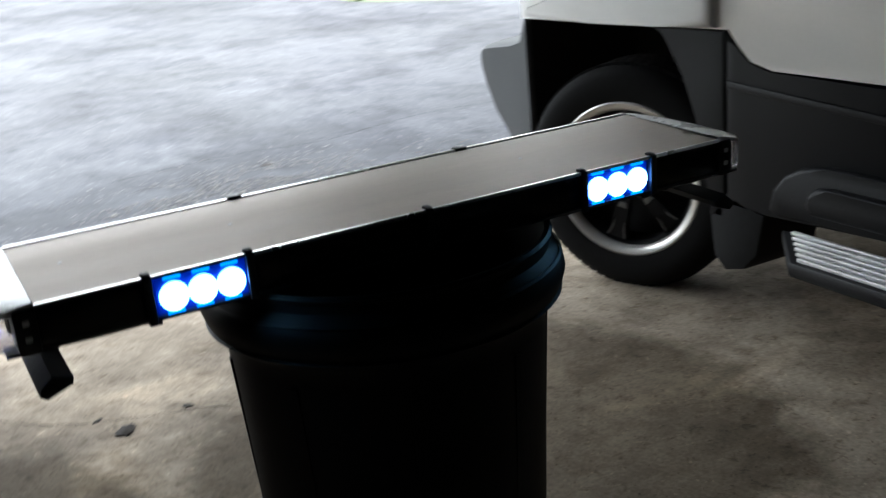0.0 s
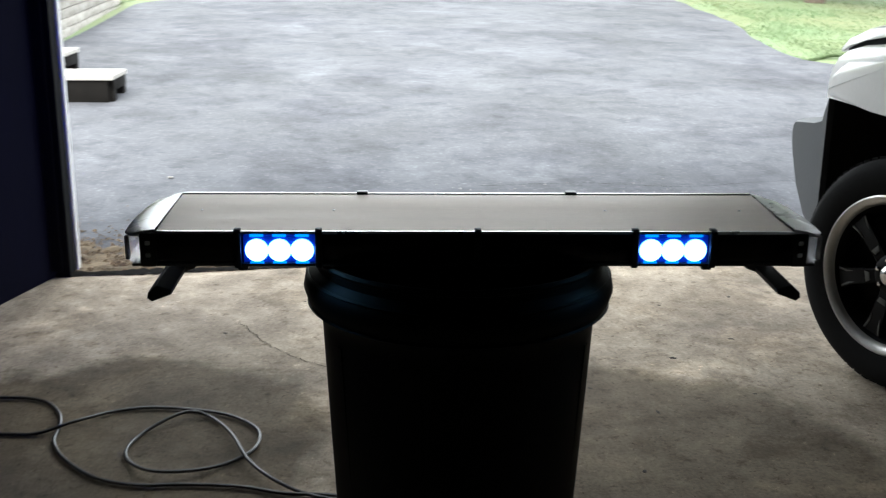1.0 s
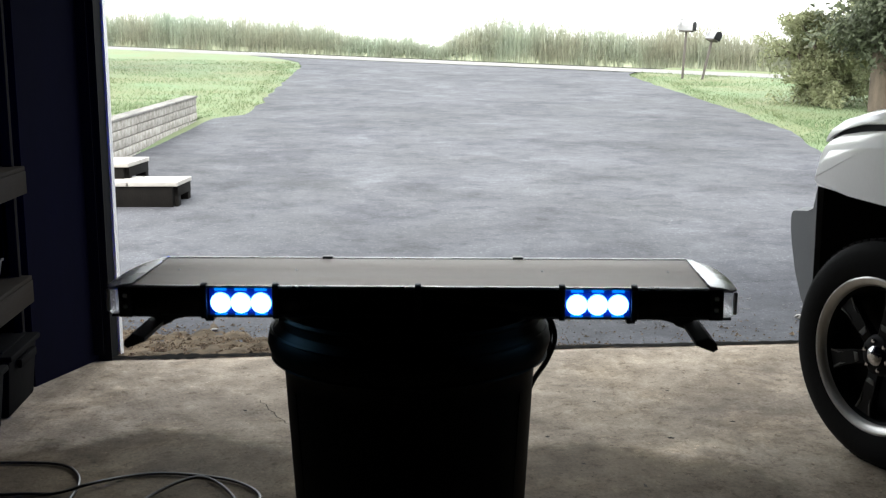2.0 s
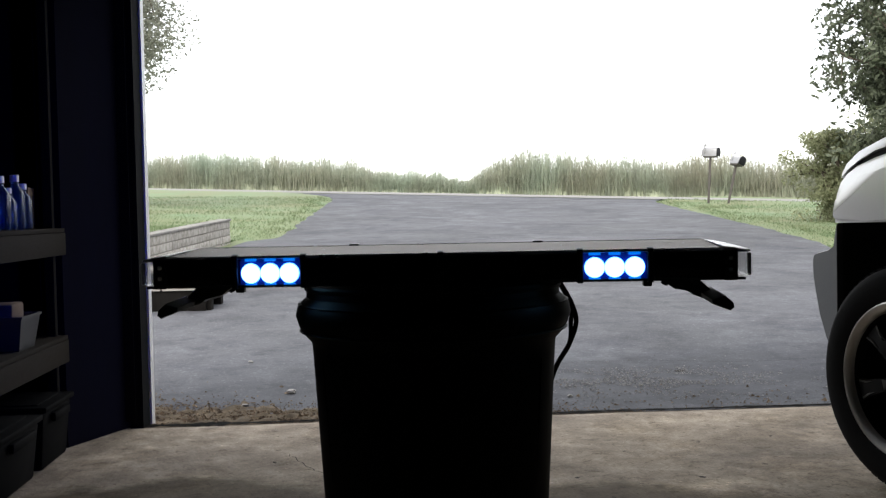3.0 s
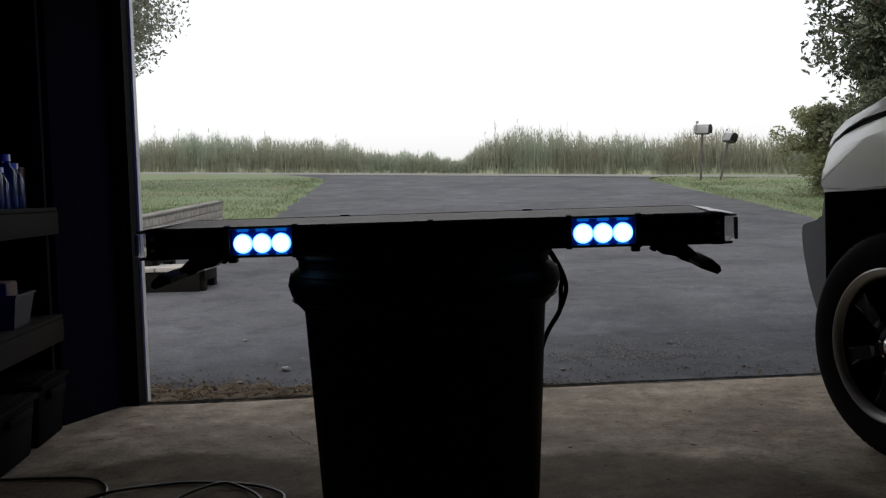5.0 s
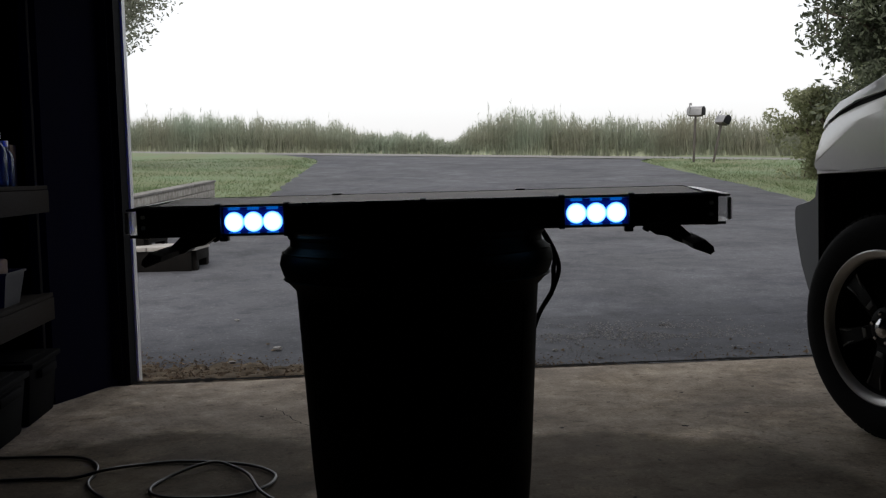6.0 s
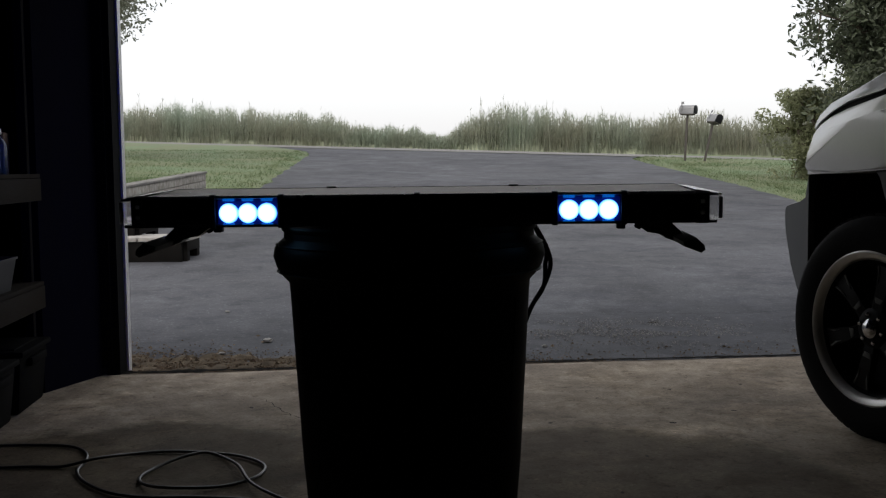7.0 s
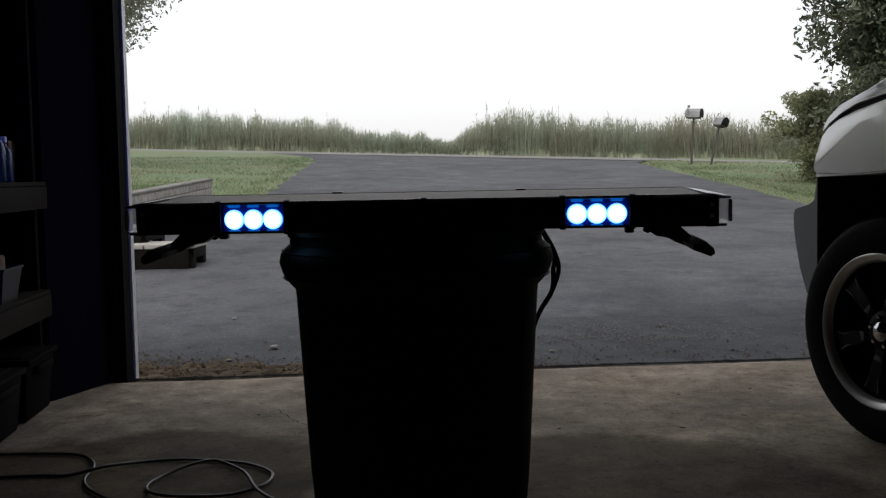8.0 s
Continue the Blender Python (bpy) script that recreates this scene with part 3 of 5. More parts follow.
def bar_end(parent, s):
    low = [(s * 0.558 + (x - s * 0.558) * 0.985, y) for x, y in end_outline(s)]
    bm = bmesh.new()
    prism(bm, low, BAR_BOT + 0.006, BAR_TOP - 0.0085, "z", 0.003)
    lens = part("end_lens", bm, M_LENS, parent, "clear ribbed corner lens, unlit")
    # sloping pale cap over the lens
    bm = bmesh.new()
    out = end_outline(s)
    k = len(out)
    rows = []
    for f, z in ((0.0, -0.008), (1.0, -0.008), (1.0, -0.0065), (0.97, -0.005), (0.5, 0.001), (0.0, 0.0035)):
        row = []
        for x, y in out:
            xx = s * 0.558 + (x - s * 0.558) * f
            row.append(bm.verts.new((xx, -0.0285 + (y + 0.0285) * {-0.005: 0.985, 0.001: 0.975, 0.0035: 0.97}.get(z, 1.0), BAR_TOP + z)))
        rows.append(row)
    for a, b in zip(rows, rows[1:]):
        for i in range(k - 1):
            bm.faces.new((a[i], a[i + 1], b[i + 1], b[i]))
    bmesh.ops.remove_doubles(bm, verts=bm.verts[:], dist=0.0004)
    part("end_cap", bm, M_CAPWHITE, parent, "pale satin sloping end cap")
    # dark corner reflector block and its chrome bowls behind the lens
    bm = bmesh.new()
    a, b = sorted((s * 0.562, s * 0.582))
    box(bm, a, b, BAR_F + 0.03, BAR_B - 0.04, BAR_BOT + 0.009, BAR_TOP - 0.025, 0.004)
    blk = part("corner_module", bm, M_BUMPER, parent)
    for i in range(3):
        bm = bmesh.new()
        lathe(bm, [(0.004, 0.0), (0.012, 0.002), (0.017, 0.005), (0.018, 0.005), (0.012, 0.0005), (0.004, -0.002)], 20, False, "x")
        bowl = part("reflector", bm, M_REFLECT, blk)
        bowl.matrix_basis = pose(s * 0.583, BAR_F + 0.06 + 0.055 * i, 0.796, 0, 0, 0 if s > 0 else 180)
    # front corner: angled dark strip lens from the last clip to the end
    bm = bmesh.new()
    a, b = sorted((s * 0.424, s * 0.556))
    box(bm, a, b, BAR_F + 0.002, BAR_F + 0.007, BAR_BOT + 0.005, BAR_TOP - 0.007, 0.002)
    part("corner_strip_lens", bm, M_SMOKE, parent)
    for z in (BAR_BOT + 0.017, BAR_TOP - 0.024):
        bm = bmesh.new()
        a, b = sorted((s * 0.566, s * 0.575))
        box(bm, a, b, BAR_F - 0.0045, BAR_F - 0.001, z, z + 0.008, 0.002)
        part("clip_screw", bm, M_CAPWHITE, parent)
    bm = bmesh.new()                      # black bracket that clasps the lens to the bar
    a, b = sorted((s * 0.557, s * 0.585))
    box(bm, a, b, BAR_F - 0.002, BAR_F + 0.05, BAR_BOT - 0.001, BAR_TOP - 0.004, 0.003)
    part("end_bracket", bm, M_BLACK, parent)
    bm = bmesh.new()                      # moulded edge of the lens
    a, b = sorted((s * 0.606, s * 0.6135))
    box(bm, a, b, BAR_F + 0.012, BAR_F + 0.02, BAR_BOT + 0.008, BAR_TOP - 0.011, 0.002)
    part("lens_edge", bm, M_CAPWHITE, parent, "pale moulded lens edge")


def mount_foot(parent, s):
    """The wedge-shaped mounting bracket that hangs under each end."""
    bm = bmesh.new()
    arm = [(0.437, 0.773), (0.437, 0.768), (0.455, 0.757), (0.476, 0.746), (0.478, 0.741), (0.512, 0.737), (0.514, 0.729), (0.535, 0.721), (0.558, 0.733), (0.515, 0.773)]
    prism(bm, [(s * a, b) for a, b in arm], -0.06, 0.0, "y", 0.003)
    foot = part("mount_foot", bm, M_BLACK, parent, "black wedge-shaped steel mounting foot")
    bm = bmesh.new()
    pad = [(0.53, 0.733), (0.532, 0.7235), (0.566, 0.7105), (0.574, 0.7165), (0.572, 0.7265), (0.556, 0.741)]
    prism(bm, [(s * a, b) for a, b in pad], -0.185, -0.02, "y", 0.003)
    part("rubber_pad", bm, M_RUBBER, foot)
    bm = bmesh.new()
    box(bm, min(s * 0.402, s * 0.42), max(s * 0.402, s * 0.42), -0.152, -0.13, 0.757, 0.772, 0.003)
    part("clamp_nub", bm, M_BLACK, foot)
    bm = bmesh.new()
    lathe(bm, [(0.008, 0.0), (0.008, 0.006), (0.004, 0.008)], 6)
    bolt = part("bolt", bm, M_TRACK, foot)
    bolt.matrix_basis = pose(s * 0.466, -0.005, 0.752, 180, s * 28, 0)


def light_bar():
    bar = thing("light_bar", Matrix.Translation((0, BAR_F, BAR_TOP)) @ Matrix.Rotation(radians(1.8), 4, "X") @ Matrix.Translation((0, -BAR_F, -BAR_TOP)), "long tan-topped emergency light bar with lit blue leds, on a bin", "light bar")
    bm = bmesh.new()
    box(bm, -0.56, 0.56, BAR_F + 0.03, BAR_B - 0.012, BAR_BOT, BAR_TOP - 0.003, 0.004)
    part("body", bm, M_BLACK, bar)
    bm = bmesh.new()
    # tan sheet with a shallow step towards the back edge
    prism(bm, [(BAR_F + 0.004, BAR_TOP - 0.004), (BAR_F + 0.002, BAR_TOP), (-0.02, BAR_TOP + 0.002), (BAR_B - 0.02, BAR_TOP + 0.003), (BAR_B - 0.012, BAR_TOP + 0.001), (BAR_B - 0.012, BAR_TOP - 0.004)], -0.557, 0.557, "x", 0.001)
    part("top_panel", bm, M_PANEL, bar, "tan grained metal top sheet")
    bm = bmesh.new()
    prism(bm, [(BAR_B - 0.011, BAR_TOP - 0.01), (BAR_B - 0.011, BAR_TOP + 0.004), (BAR_B - 0.002, BAR_TOP + 0.003), (BAR_B, BAR_TOP - 0.01)], -0.557, 0.557, "x", 0.001)
    part("back_edge", bm, M_SILVER, bar, "bright aluminium back edge")
    bm = bmesh.new()
    prism(bm, [(BAR_F + 0.005, BAR_TOP - 0.006), (BAR_F - 0.001, BAR_TOP - 0.004), (BAR_F, BAR_TOP + 0.001), (BAR_F + 0.005, BAR_TOP + 0.0005)], -0.557, 0.557, "x", 0.0008)
    part("front_edge", bm, M_SILVER, bar, "thin bright front lip")
    bm = bmesh.new()
    prism(bm, [(BAR_F + 0.03, BAR_BOT), (BAR_F + 0.001, BAR_BOT), (BAR_F, BAR_BOT + 0.005), (BAR_F + 0.006, BAR_BOT + 0.006), (BAR_F + 0.03, BAR_BOT + 0.006)], -0.6, 0.6, "x", 0.001)
    part("bottom_channel", bm, M_BLACK, bar)
    bm = bmesh.new()
    box(bm, -0.272, 0.272, BAR_F + 0.003, BAR_F + 0.009, BAR_BOT + 0.006, BAR_TOP - 0.007, 0.002)
    part("centre_strip_lens", bm, M_SMOKE, bar, "smoked unlit strip lens")
    led_module(bar, -0.408, -0.282, True, "lit three-led blue module")
    led_module(bar, 0.282, 0.408, True, "lit three-led blue module")
    for x in (-0.417, -0.277, 0.0, 0.277, 0.415):
        bm = bmesh.new()
        prism(bm, [(BAR_F - 0.003, BAR_BOT - 0.002), (BAR_F + 0.012, BAR_BOT - 0.003), (BAR_F + 0.014, BAR_TOP + 0.0035), (BAR_F + 0.004, BAR_TOP + 0.0035), (BAR_F - 0.003, BAR_TOP)], x - 0.006, x + 0.006, "x", 0.0015)
        part("lens_clip", bm, M_BLACK, bar)
    for x in (-0.21, 0.2):
        bm = bmesh.new()
        box(bm, x - 0.011, x + 0.011, BAR_B - 0.014, BAR_B + 0.004, BAR_TOP - 0.01, BAR_TOP + 0.0065, 0.002)
        part("back_clip", bm, M_BLACK, bar)
    for x in (-0.5, -0.258, 0.246, 0.5):
        bm = bmesh.new()
        lathe(bm, [(0.003, 0.0), (0.0028, 0.0006), (0.0018, 0.001), (0.0004, 0.0012)], 12)
        r = part("rivet", bm, M_CAPWHITE, bar, "small domed rivet")
        r.matrix_basis = Matrix.Translation((x, -0.03, BAR_TOP + 0.0018))
    for s in (-1, 1):
        # Added rear modules, out of view; shields keep their glow off floor and car
        bm = bmesh.new()
        box(bm, -0.026, 0.026, -0.006, 0.006, -0.02, 0.02, 0.003)
        rear = part("added_rear_module", bm, M_BLACK, bar)
        rear.matrix_basis = pose(s * 0.535, BAR_B + 0.008, 0.79, 0, 0, -s * 25)
        bm = bmesh.new()
        box(bm, -0.028, 0.028, 0.0, 0.05, -0.021, -0.0165, 0.001)
        q = -s * 0.028
        box(bm, q - 0.002, q + 0.002, 0.0, 0.07, -0.021, 0.021, 0.001)
        part("glow_shield", bm, M_BLACK, rear)
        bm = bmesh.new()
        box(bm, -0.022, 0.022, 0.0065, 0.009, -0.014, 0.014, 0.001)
        part("added_rear_lens", bm, M_WALL_GLOW if s < 0 else M_BLUELENS, rear, "added unseen lens that washes the wall blue" if s < 0 else "unlit lens of the added rear module")
        bar_end(bar, s)
        mount_foot(bar, s)
    # the lead that leaves the underside and hangs behind the bin
    for off in (0.0, 0.012):
        bm = bmesh.new()
        tube(bm, smooth_line([(0.215, 0.06, 0.775), (0.24, 0.09, 0.755), (0.272, 0.1, 0.70 - off), (0.283 - off, 0.1, 0.655), (0.268, 0.11, 0.605), (0.24, 0.12, 0.555), (0.222, 0.14, 0.50), (0.2, 0.16, 0.42), (0.19, 0.19, 0.2), (0.2, 0.26, 0.012), (0.12, 0.38, 0.009)]), 0.0055)
        part("power_lead", bm, M_RUBBER, bar, "black power lead")
    return bar


light_bar()


# ---- bin ----
def waste_bin():
    b = thing("waste_bin", pose(-0.026, -0.03, 0), "large round black plastic bin under the light bar", "bin")
    bm = bmesh.new()
    prof = [(0.205, 0.0), (0.214, 0.012), (0.2165, 0.03), (0.2365, 0.26), (0.2485, 0.47), (0.257, 0.625), (0.259, 0.648), (0.272, 0.662), (0.285, 0.682), (0.2915, 0.703), (0.288, 0.722), (0.277, 0.735), (0.2685, 0.742), (0.2685, 0.755), (0.272, 0.757), (0.274, 0.763), (0.27, 0.768), (0.262, 0.766), (0.258, 0.74), (0.255, 0.62), (0.21, 0.02), (0.1, 0.014)]
    lathe(bm, [(r * 0.994, h) for r, h in prof], 72)
    part("shell", bm, M_BIN, b)
    for z in (0.672, 0.728):
        bm = bmesh.new()
        r0 = 0.2795 if z < 0.7 else 0.2815
        lathe(bm, [(r0, z - 0.003), (r0 + 0.004, z), (r0, z + 0.003), (r0 - 0.006, z)], 72, False)
        part("rim_rib", bm, M_BIN, b)
    for i in range(9):
        a = radians(40 * i + 12)
        bm = bmesh.new()
        prism(bm, [(-0.006, 0.05), (0.006, 0.05), (0.006, 0.62), (-0.006, 0.62)], 0, 0.003, "x", 0.0)
        ob = part("side_rib", bm, M_BIN, b)
        ob.matrix_basis = Matrix.Rotation(a, 4, "Z") @ Matrix.Translation((0.2142, 0, 0)) @ Matrix.Rotation(0.0655, 4, "Y")


waste_bin()


# ---- the car ----
def loft_body(bm, outline, width, nose=0.0, front=0.2, crown=0.0, crown_from=0.9, inset=0.02, tumble=0.0):
    """Pushes a side outline (y, z) across the car's width with rounded corners, a bowed nose and a crowned top."""
    us = [0.0, 0.004, 0.012, 0.026, 0.05, 0.085, 0.14, 0.21, 0.3, 0.5, 0.7, 0.79, 0.86, 0.915, 0.95, 0.974, 0.988, 0.996, 1.0]
    cy = sum(p[0] for p in outline) / len(outline)
    cz = sum(p[1] for p in outline) / len(outline)
    rows = []
    for u in us:
        e = abs(2 * u - 1)
        sh = inset * max(0.0, (e - 0.94) / 0.06) ** 2.5
        row = []
        for y, z in outline:
            yy = y + (nose * (1 - e ** 3) if y > front else 0)
            zz = z + (crown * (1 - e ** 2.5) if z > crown_from else 0)
            d = Vector((cy - y, cz - z))
            if d.length > 0:
                d = d.normalized() * sh
            x = width * u
            if tumble and z > 1.1:
                x = width / 2 + (x - width / 2) * (1 - tumble * (z - 1.1))
            row.append(bm.verts.new((x, yy + d.x, zz + d.y)))
        rows.append(row)
    k = len(outline)
    for a, b in zip(rows, rows[1:]):
        for i in range(k):
            bm.faces.new((a[i], b[i], b[(i + 1) % k], a[(i + 1) % k]))
    bm.faces.new(rows[0])
    bm.faces.new(rows[-1][::-1])


def wheel(parent, m):
    """A wheel whose outer face looks along local -x."""
    bm = bmesh.new()
    R = 0.36
    lathe(bm, [(0.238, 0.0), (0.252, -0.006), (0.29, -0.012), (0.325, -0.008), (0.345, 0.006), (0.356, 0.024), (0.36, 0.05), (0.36, 0.16), (0.356, 0.19), (0.345, 0.206), (0.3, 0.22), (0.238, 0.212)], 64, False, "x")
    tyre = part("wheel", bm, M_TYRE, parent, "black tyre on a silver-lipped wheel")
    tyre.matrix_basis = m
    bm = bmesh.new()                      # tread blocks
    for i in range(72):
        for j, (a, b) in enumerate(((0.03, 0.072), (0.078, 0.132), (0.138, 0.182))):
            mm = Matrix.Rotation(2 * math.pi * (i + 0.5 * (j % 2)) / 72, 4, "X")
            box(bm, a, b, -0.0125, 0.0125, R - 0.003, R + 0.005, m=mm)
    part("tread", bm, M_TYRE, tyre, smooth=0)
    bm = bmesh.new()
    lathe(bm, [(0.243, 0.006), (0.250, -0.004), (0.244, -0.008), (0.230, -0.005), (0.222, 0.004), (0.218, 0.014), (0.236, 0.014)], 64, False, "x")
    part("rim", bm, M_RIM, tyre, "bright machined rim lip")
    bm = bmesh.new()
    lathe(bm, [(0.2185, 0.013), (0.21, 0.024), (0.2, 0.05), (0.195, 0.19), (0.215, 0.2), (0.238, 0.19)], 64, False, "x")
    part("rim_barrel", bm, M_SPOKE, tyre)
    bm = bmesh.new()
    lathe(bm, [(0.202, 0.085), (0.12, 0.09), (0.02, 0.09)], 48, True, "x")
    part("brake_disc", bm, M_WELL, tyre)
    for i in range(6):
        bm = bmesh.new()
        prism(bm, [(-0.024, 0.05), (-0.017, 0.12), (-0.022, 0.17), (-0.036, 0.206), (0.036, 0.206), (0.022, 0.17), (0.017, 0.12), (0.024, 0.05)], 0.018, 0.045, "x", 0.005)
        sp = part("spoke", bm, M_SPOKE, tyre)
        sp.matrix_basis = Matrix.Rotation(radians(60 * i + 14), 4, "X")
        chips = [[(-0.017, 0.1), (0.017, 0.1), (0.012, 0.083), (-0.012, 0.083)]]
        chips += [[(q * 0.018, 0.145), (q * 0.021, 0.168), (q * 0.033, 0.2), (q * 0.026, 0.2), (q * 0.017, 0.172)] for q in (-1, 1)]
        for chip in chips:                # small spoke faces, paler than the spoke itself
            bm = bmesh.new()
            prism(bm, chip, 0.0155, 0.02, "x", 0.0008)
            part("spoke_chip", bm, M_CHIP, tyre, "small pale face on a spoke").matrix_basis = sp.matrix_basis
    bm = bmesh.new()
    lathe(bm, [(0.066, 0.045), (0.066, 0.02), (0.055, 0.012), (0.035, 0.010)], 32, True, "x")
    part("hub", bm, M_SPOKE, tyre)
    bm = bmesh.new()
    lathe(bm, [(0.031, 0.016), (0.031, 0.002), (0.025, -0.004), (0.012, -0.007), (0.002, -0.0075)], 28, True, "x")
    part("centre_cap", bm, M_REFLECT, tyre, "domed chrome centre cap")
    for i in range(6):
        bm = bmesh.new()
        lathe(bm, [(0.008, 0.02), (0.008, 0.006), (0.005, 0.003)], 6, True, "x")
        nut = part("wheel_nut", bm, M_REFLECT, tyre)
        nut.matrix_basis = Matrix.Rotation(radians(60 * i + 44), 4, "X") @ Matrix.Translation((0, 0, 0.047))
    return tyre


def suv():
    """Parked nose out; local origin on the floor below the front hub, at the side skin."""
    W = 1.78
    car = thing("car", pose(1.27, 1.08, 0), "white four-wheel-drive car with dark grey lower cladding, front wheel turned", "car")
    bm = bmesh.new()
    low = [(0.465, 0.846), (0.05, 0.853), (-0.27, 0.862), (-0.495, 0.868), (-0.53, 0.83), (-0.575, 0.79), (-0.65, 0.772), (-1.2, 0.775), (-2.1, 0.785), (-2.2, 0.87), (-3.1, 0.87), (-3.42, 0.87)]
    top = [(-3.5, 1.05), (-3.47, 1.18), (-0.56, 1.15), (-0.52, 1.105), (-0.27, 1.08), (0.05, 1.056), (0.216, 1.037), (0.33, 1.012), (0.40, 0.985), (0.445, 0.945), (0.467, 0.9)]
    loft_body(bm, low + top, W, nose=0.2, front=0.1, crown=0.0, inset=0.014)
    body = part("body", bm, M_CARWHITE, car, "glossy white upper body", smooth=65)
    for side in (0, 1):                      # rounded raised flare on each front wing
        bm = bmesh.new()
        xs = (-0.03, 0.04) if side == 0 else (W - 0.04, W + 0.03)
        prism(bm, [(0.405, 0.857), (0.40, 0.895), (0.375, 0.935), (0.325, 0.962), (0.24, 0.982), (0.1, 0.998), (-0.1, 1.015), (-0.3, 1.03), (-0.47, 1.04), (-0.47, 0.873), (-0.27, 0.867), (0.05, 0.858)], *xs, "x", 0.03, seg=6)
        part("wing_flare", bm, M_CARWHITE, car, "rounded raised white wing flare", smooth=60)
    # cabin: side, roof and glass
    bm = bmesh.new()
    loft_body(bm, [(-0.45, 1.12), (-3.46, 1.16), (-3.38, 1.5), (-3.2, 1.66), (-2.8, 1.7), (-1.5, 1.7), (-1.2, 1.66)], W, crown=0.03, crown_from=1.6, inset=0.03, tumble=0.22)
    part("roof", bm, M_CARWHITE, car)
    for y0, y1, y2, y3 in ((-0.8, -1.28, -1.5, -1.52), (-1.6, -1.6, -2.42, -2.5), (-2.58, -2.58, -3.2, -3.28)):
        for side in (0, 1):
            bm = bmesh.new()
            v = [(y0, 1.17), (y1, 1.58), (y2, 1.6), (y3, 1.17)]
            pts = []
            for y, z in v:
                x = W / 2 - (W / 2) * (1 - 0.22 * (z - 1.1)) - 0.004
                pts.append((x if side == 0 else W - x, y, z))
            a = [bm.verts.new(p) for p in pts]
            b = [bm.verts.new((p[0] + (0.02 if side == 0 else -0.02), p[1], p[2])) for p in pts]
            bm.faces.new(a)
            bm.faces.new(b[::-1])
            for i in range(4):
                bm.faces.new((a[i], b[i], b[(i + 1) % 4], a[(i + 1) % 4]))
            part("side_window", bm, M_GLASS, car, smooth=0)
    bm = bmesh.new()
    box(bm, 0.16, W - 0.16, -0.01, 0.01, 0.0, 0.82, 0.008, m=Matrix.Translation((0, -0.5, 1.16)) @ Matrix.Rotation(radians(53), 4, "X"))
    part("windscreen", bm, M_GLASS, car)
    # bonnet: a crowned lid whose edge leaves a dark shut line over the wing
    bm = bmesh.new()
    loft_body(bm, [(0.40, 0.999), (0.39, 1.015), (0.34, 1.045), (0.216, 1.082), (0.05, 1.112), (-0.27, 1.142), (-0.5, 1.165), (-0.5, 1.118), (-0.27, 1.093), (0.05, 1.069), (0.216, 1.05), (0.33, 1.024)], W - 0.004, nose=0.2, front=0.1, crown=0.06, crown_from=1.02, inset=0.016)
    hood = part("bonnet", bm, M_CARWHITE, car, "white bonnet", smooth=65)
    hood.matrix_basis = Matrix.Translation((0.002, 0, 0))
    bm = bmesh.new()
    loft_body(bm, [(0.37, 0.95), (0.36, 1.015), (0.216, 1.06), (0.05, 1.08), (-0.27, 1.105), (-0.5, 1.13), (-0.5, 0.95)], W - 0.03, nose=0.2, front=0.1, inset=0.004)
    gap = part("bonnet_gap", bm, M_WELL, car, "dark shut line along the bonnet")
    gap.matrix_basis = Matrix.Translation((0.015, 0, 0))
    # headlamps
    for side in (0, 1):
        bm = bmesh.new()
        prism(bm, [(0.47, 0.875), (0.478, 0.93), (0.45, 0.975), (0.40, 0.99), (0.36, 0.965), (0.36, 0.885)], 0.02, 0.3, "x", 0.015)
        lamp = part("headlight", bm, M_LENS, car, "clear wrapped headlight")
        if side:
            lamp.matrix_basis = Matrix.Translation((W - 0.32, 0, 0))
    # bumper
    bm = bmesh.new()
    loft_body(bm, [(0.43, 0.852), (0.45, 0.81), (0.465, 0.772), (0.53, 0.757), (0.69, 0.738), (0.725, 0.73), (0.742, 0.715), (0.747, 0.69), (0.742, 0.65), (0.72, 0.6), (0.655, 0.5), (0.56, 0.415), (0.43, 0.36)], W, nose=0.2, front=0.3, inset=0.012)
    part("bumper", bm, M_BUMPER, car, "mid grey moulded front bumper")
    bm = bmesh.new()
    box(bm, 0.35, W - 0.35, 0.6, 0.66, 0.76, 0.97, 0.02, m=Matrix.Translation((0, 0.02, 0)))
    part("grille", bm, M_CLAD, car)
    # wheel wells and underbody
    bm = bmesh.new()
    box(bm, 0.46, W - 0.46, -3.3, 0.5, 0.26, 0.93, 0.01)
    box(bm, 0.06, W - 0.06, -2.1, -0.45, 0.46, 0.75, 0.01)
    box(bm, 0.45, W - 0.45, -2.1, -0.45, 0.3, 0.5, 0.01)
    part("underbody", bm, M_WELL, car)
    for side in (0, 1):
        bm = bmesh.new()
        a, b = (0.02, 0.47) if side == 0 else (W - 0.47, W - 0.02)
        ring = [(0.432, 0.38), (0.435, 0.62), (0.435, 0.8), (0.43, 0.872), (0.2, 0.876), (-0.1, 0.88), (-0.24, 0.88), (-0.33, 0.74), (-0.39, 0.6), (-0.425, 0.32)]
        inner = [bm.verts.new((a, y, z)) for y, z in ring]
        outer = [bm.verts.new((b, y, z)) for y, z in ring]
        for i in range(len(ring) - 1):
            bm.faces.new((inner[i], inner[i + 1], outer[i + 1], outer[i]))
        part("wheel_arch", bm, M_WELL, car)
    # cladding behind the arch, then the doors
    for side in (0, 1):
        x0, x1 = (0.0, 0.05) if side == 0 else (W - 0.05, W)
        bm = bmesh.new()
        prism(bm, [(-0.20, 0.862), (-0.27, 0.836), (-0.34, 0.74), (-0.39, 0.63), (-0.43, 0.42), (-0.435, 0.36), (-0.49, 0.36), (-0.49, 0.865)], x0, x1, "x", 0.008)
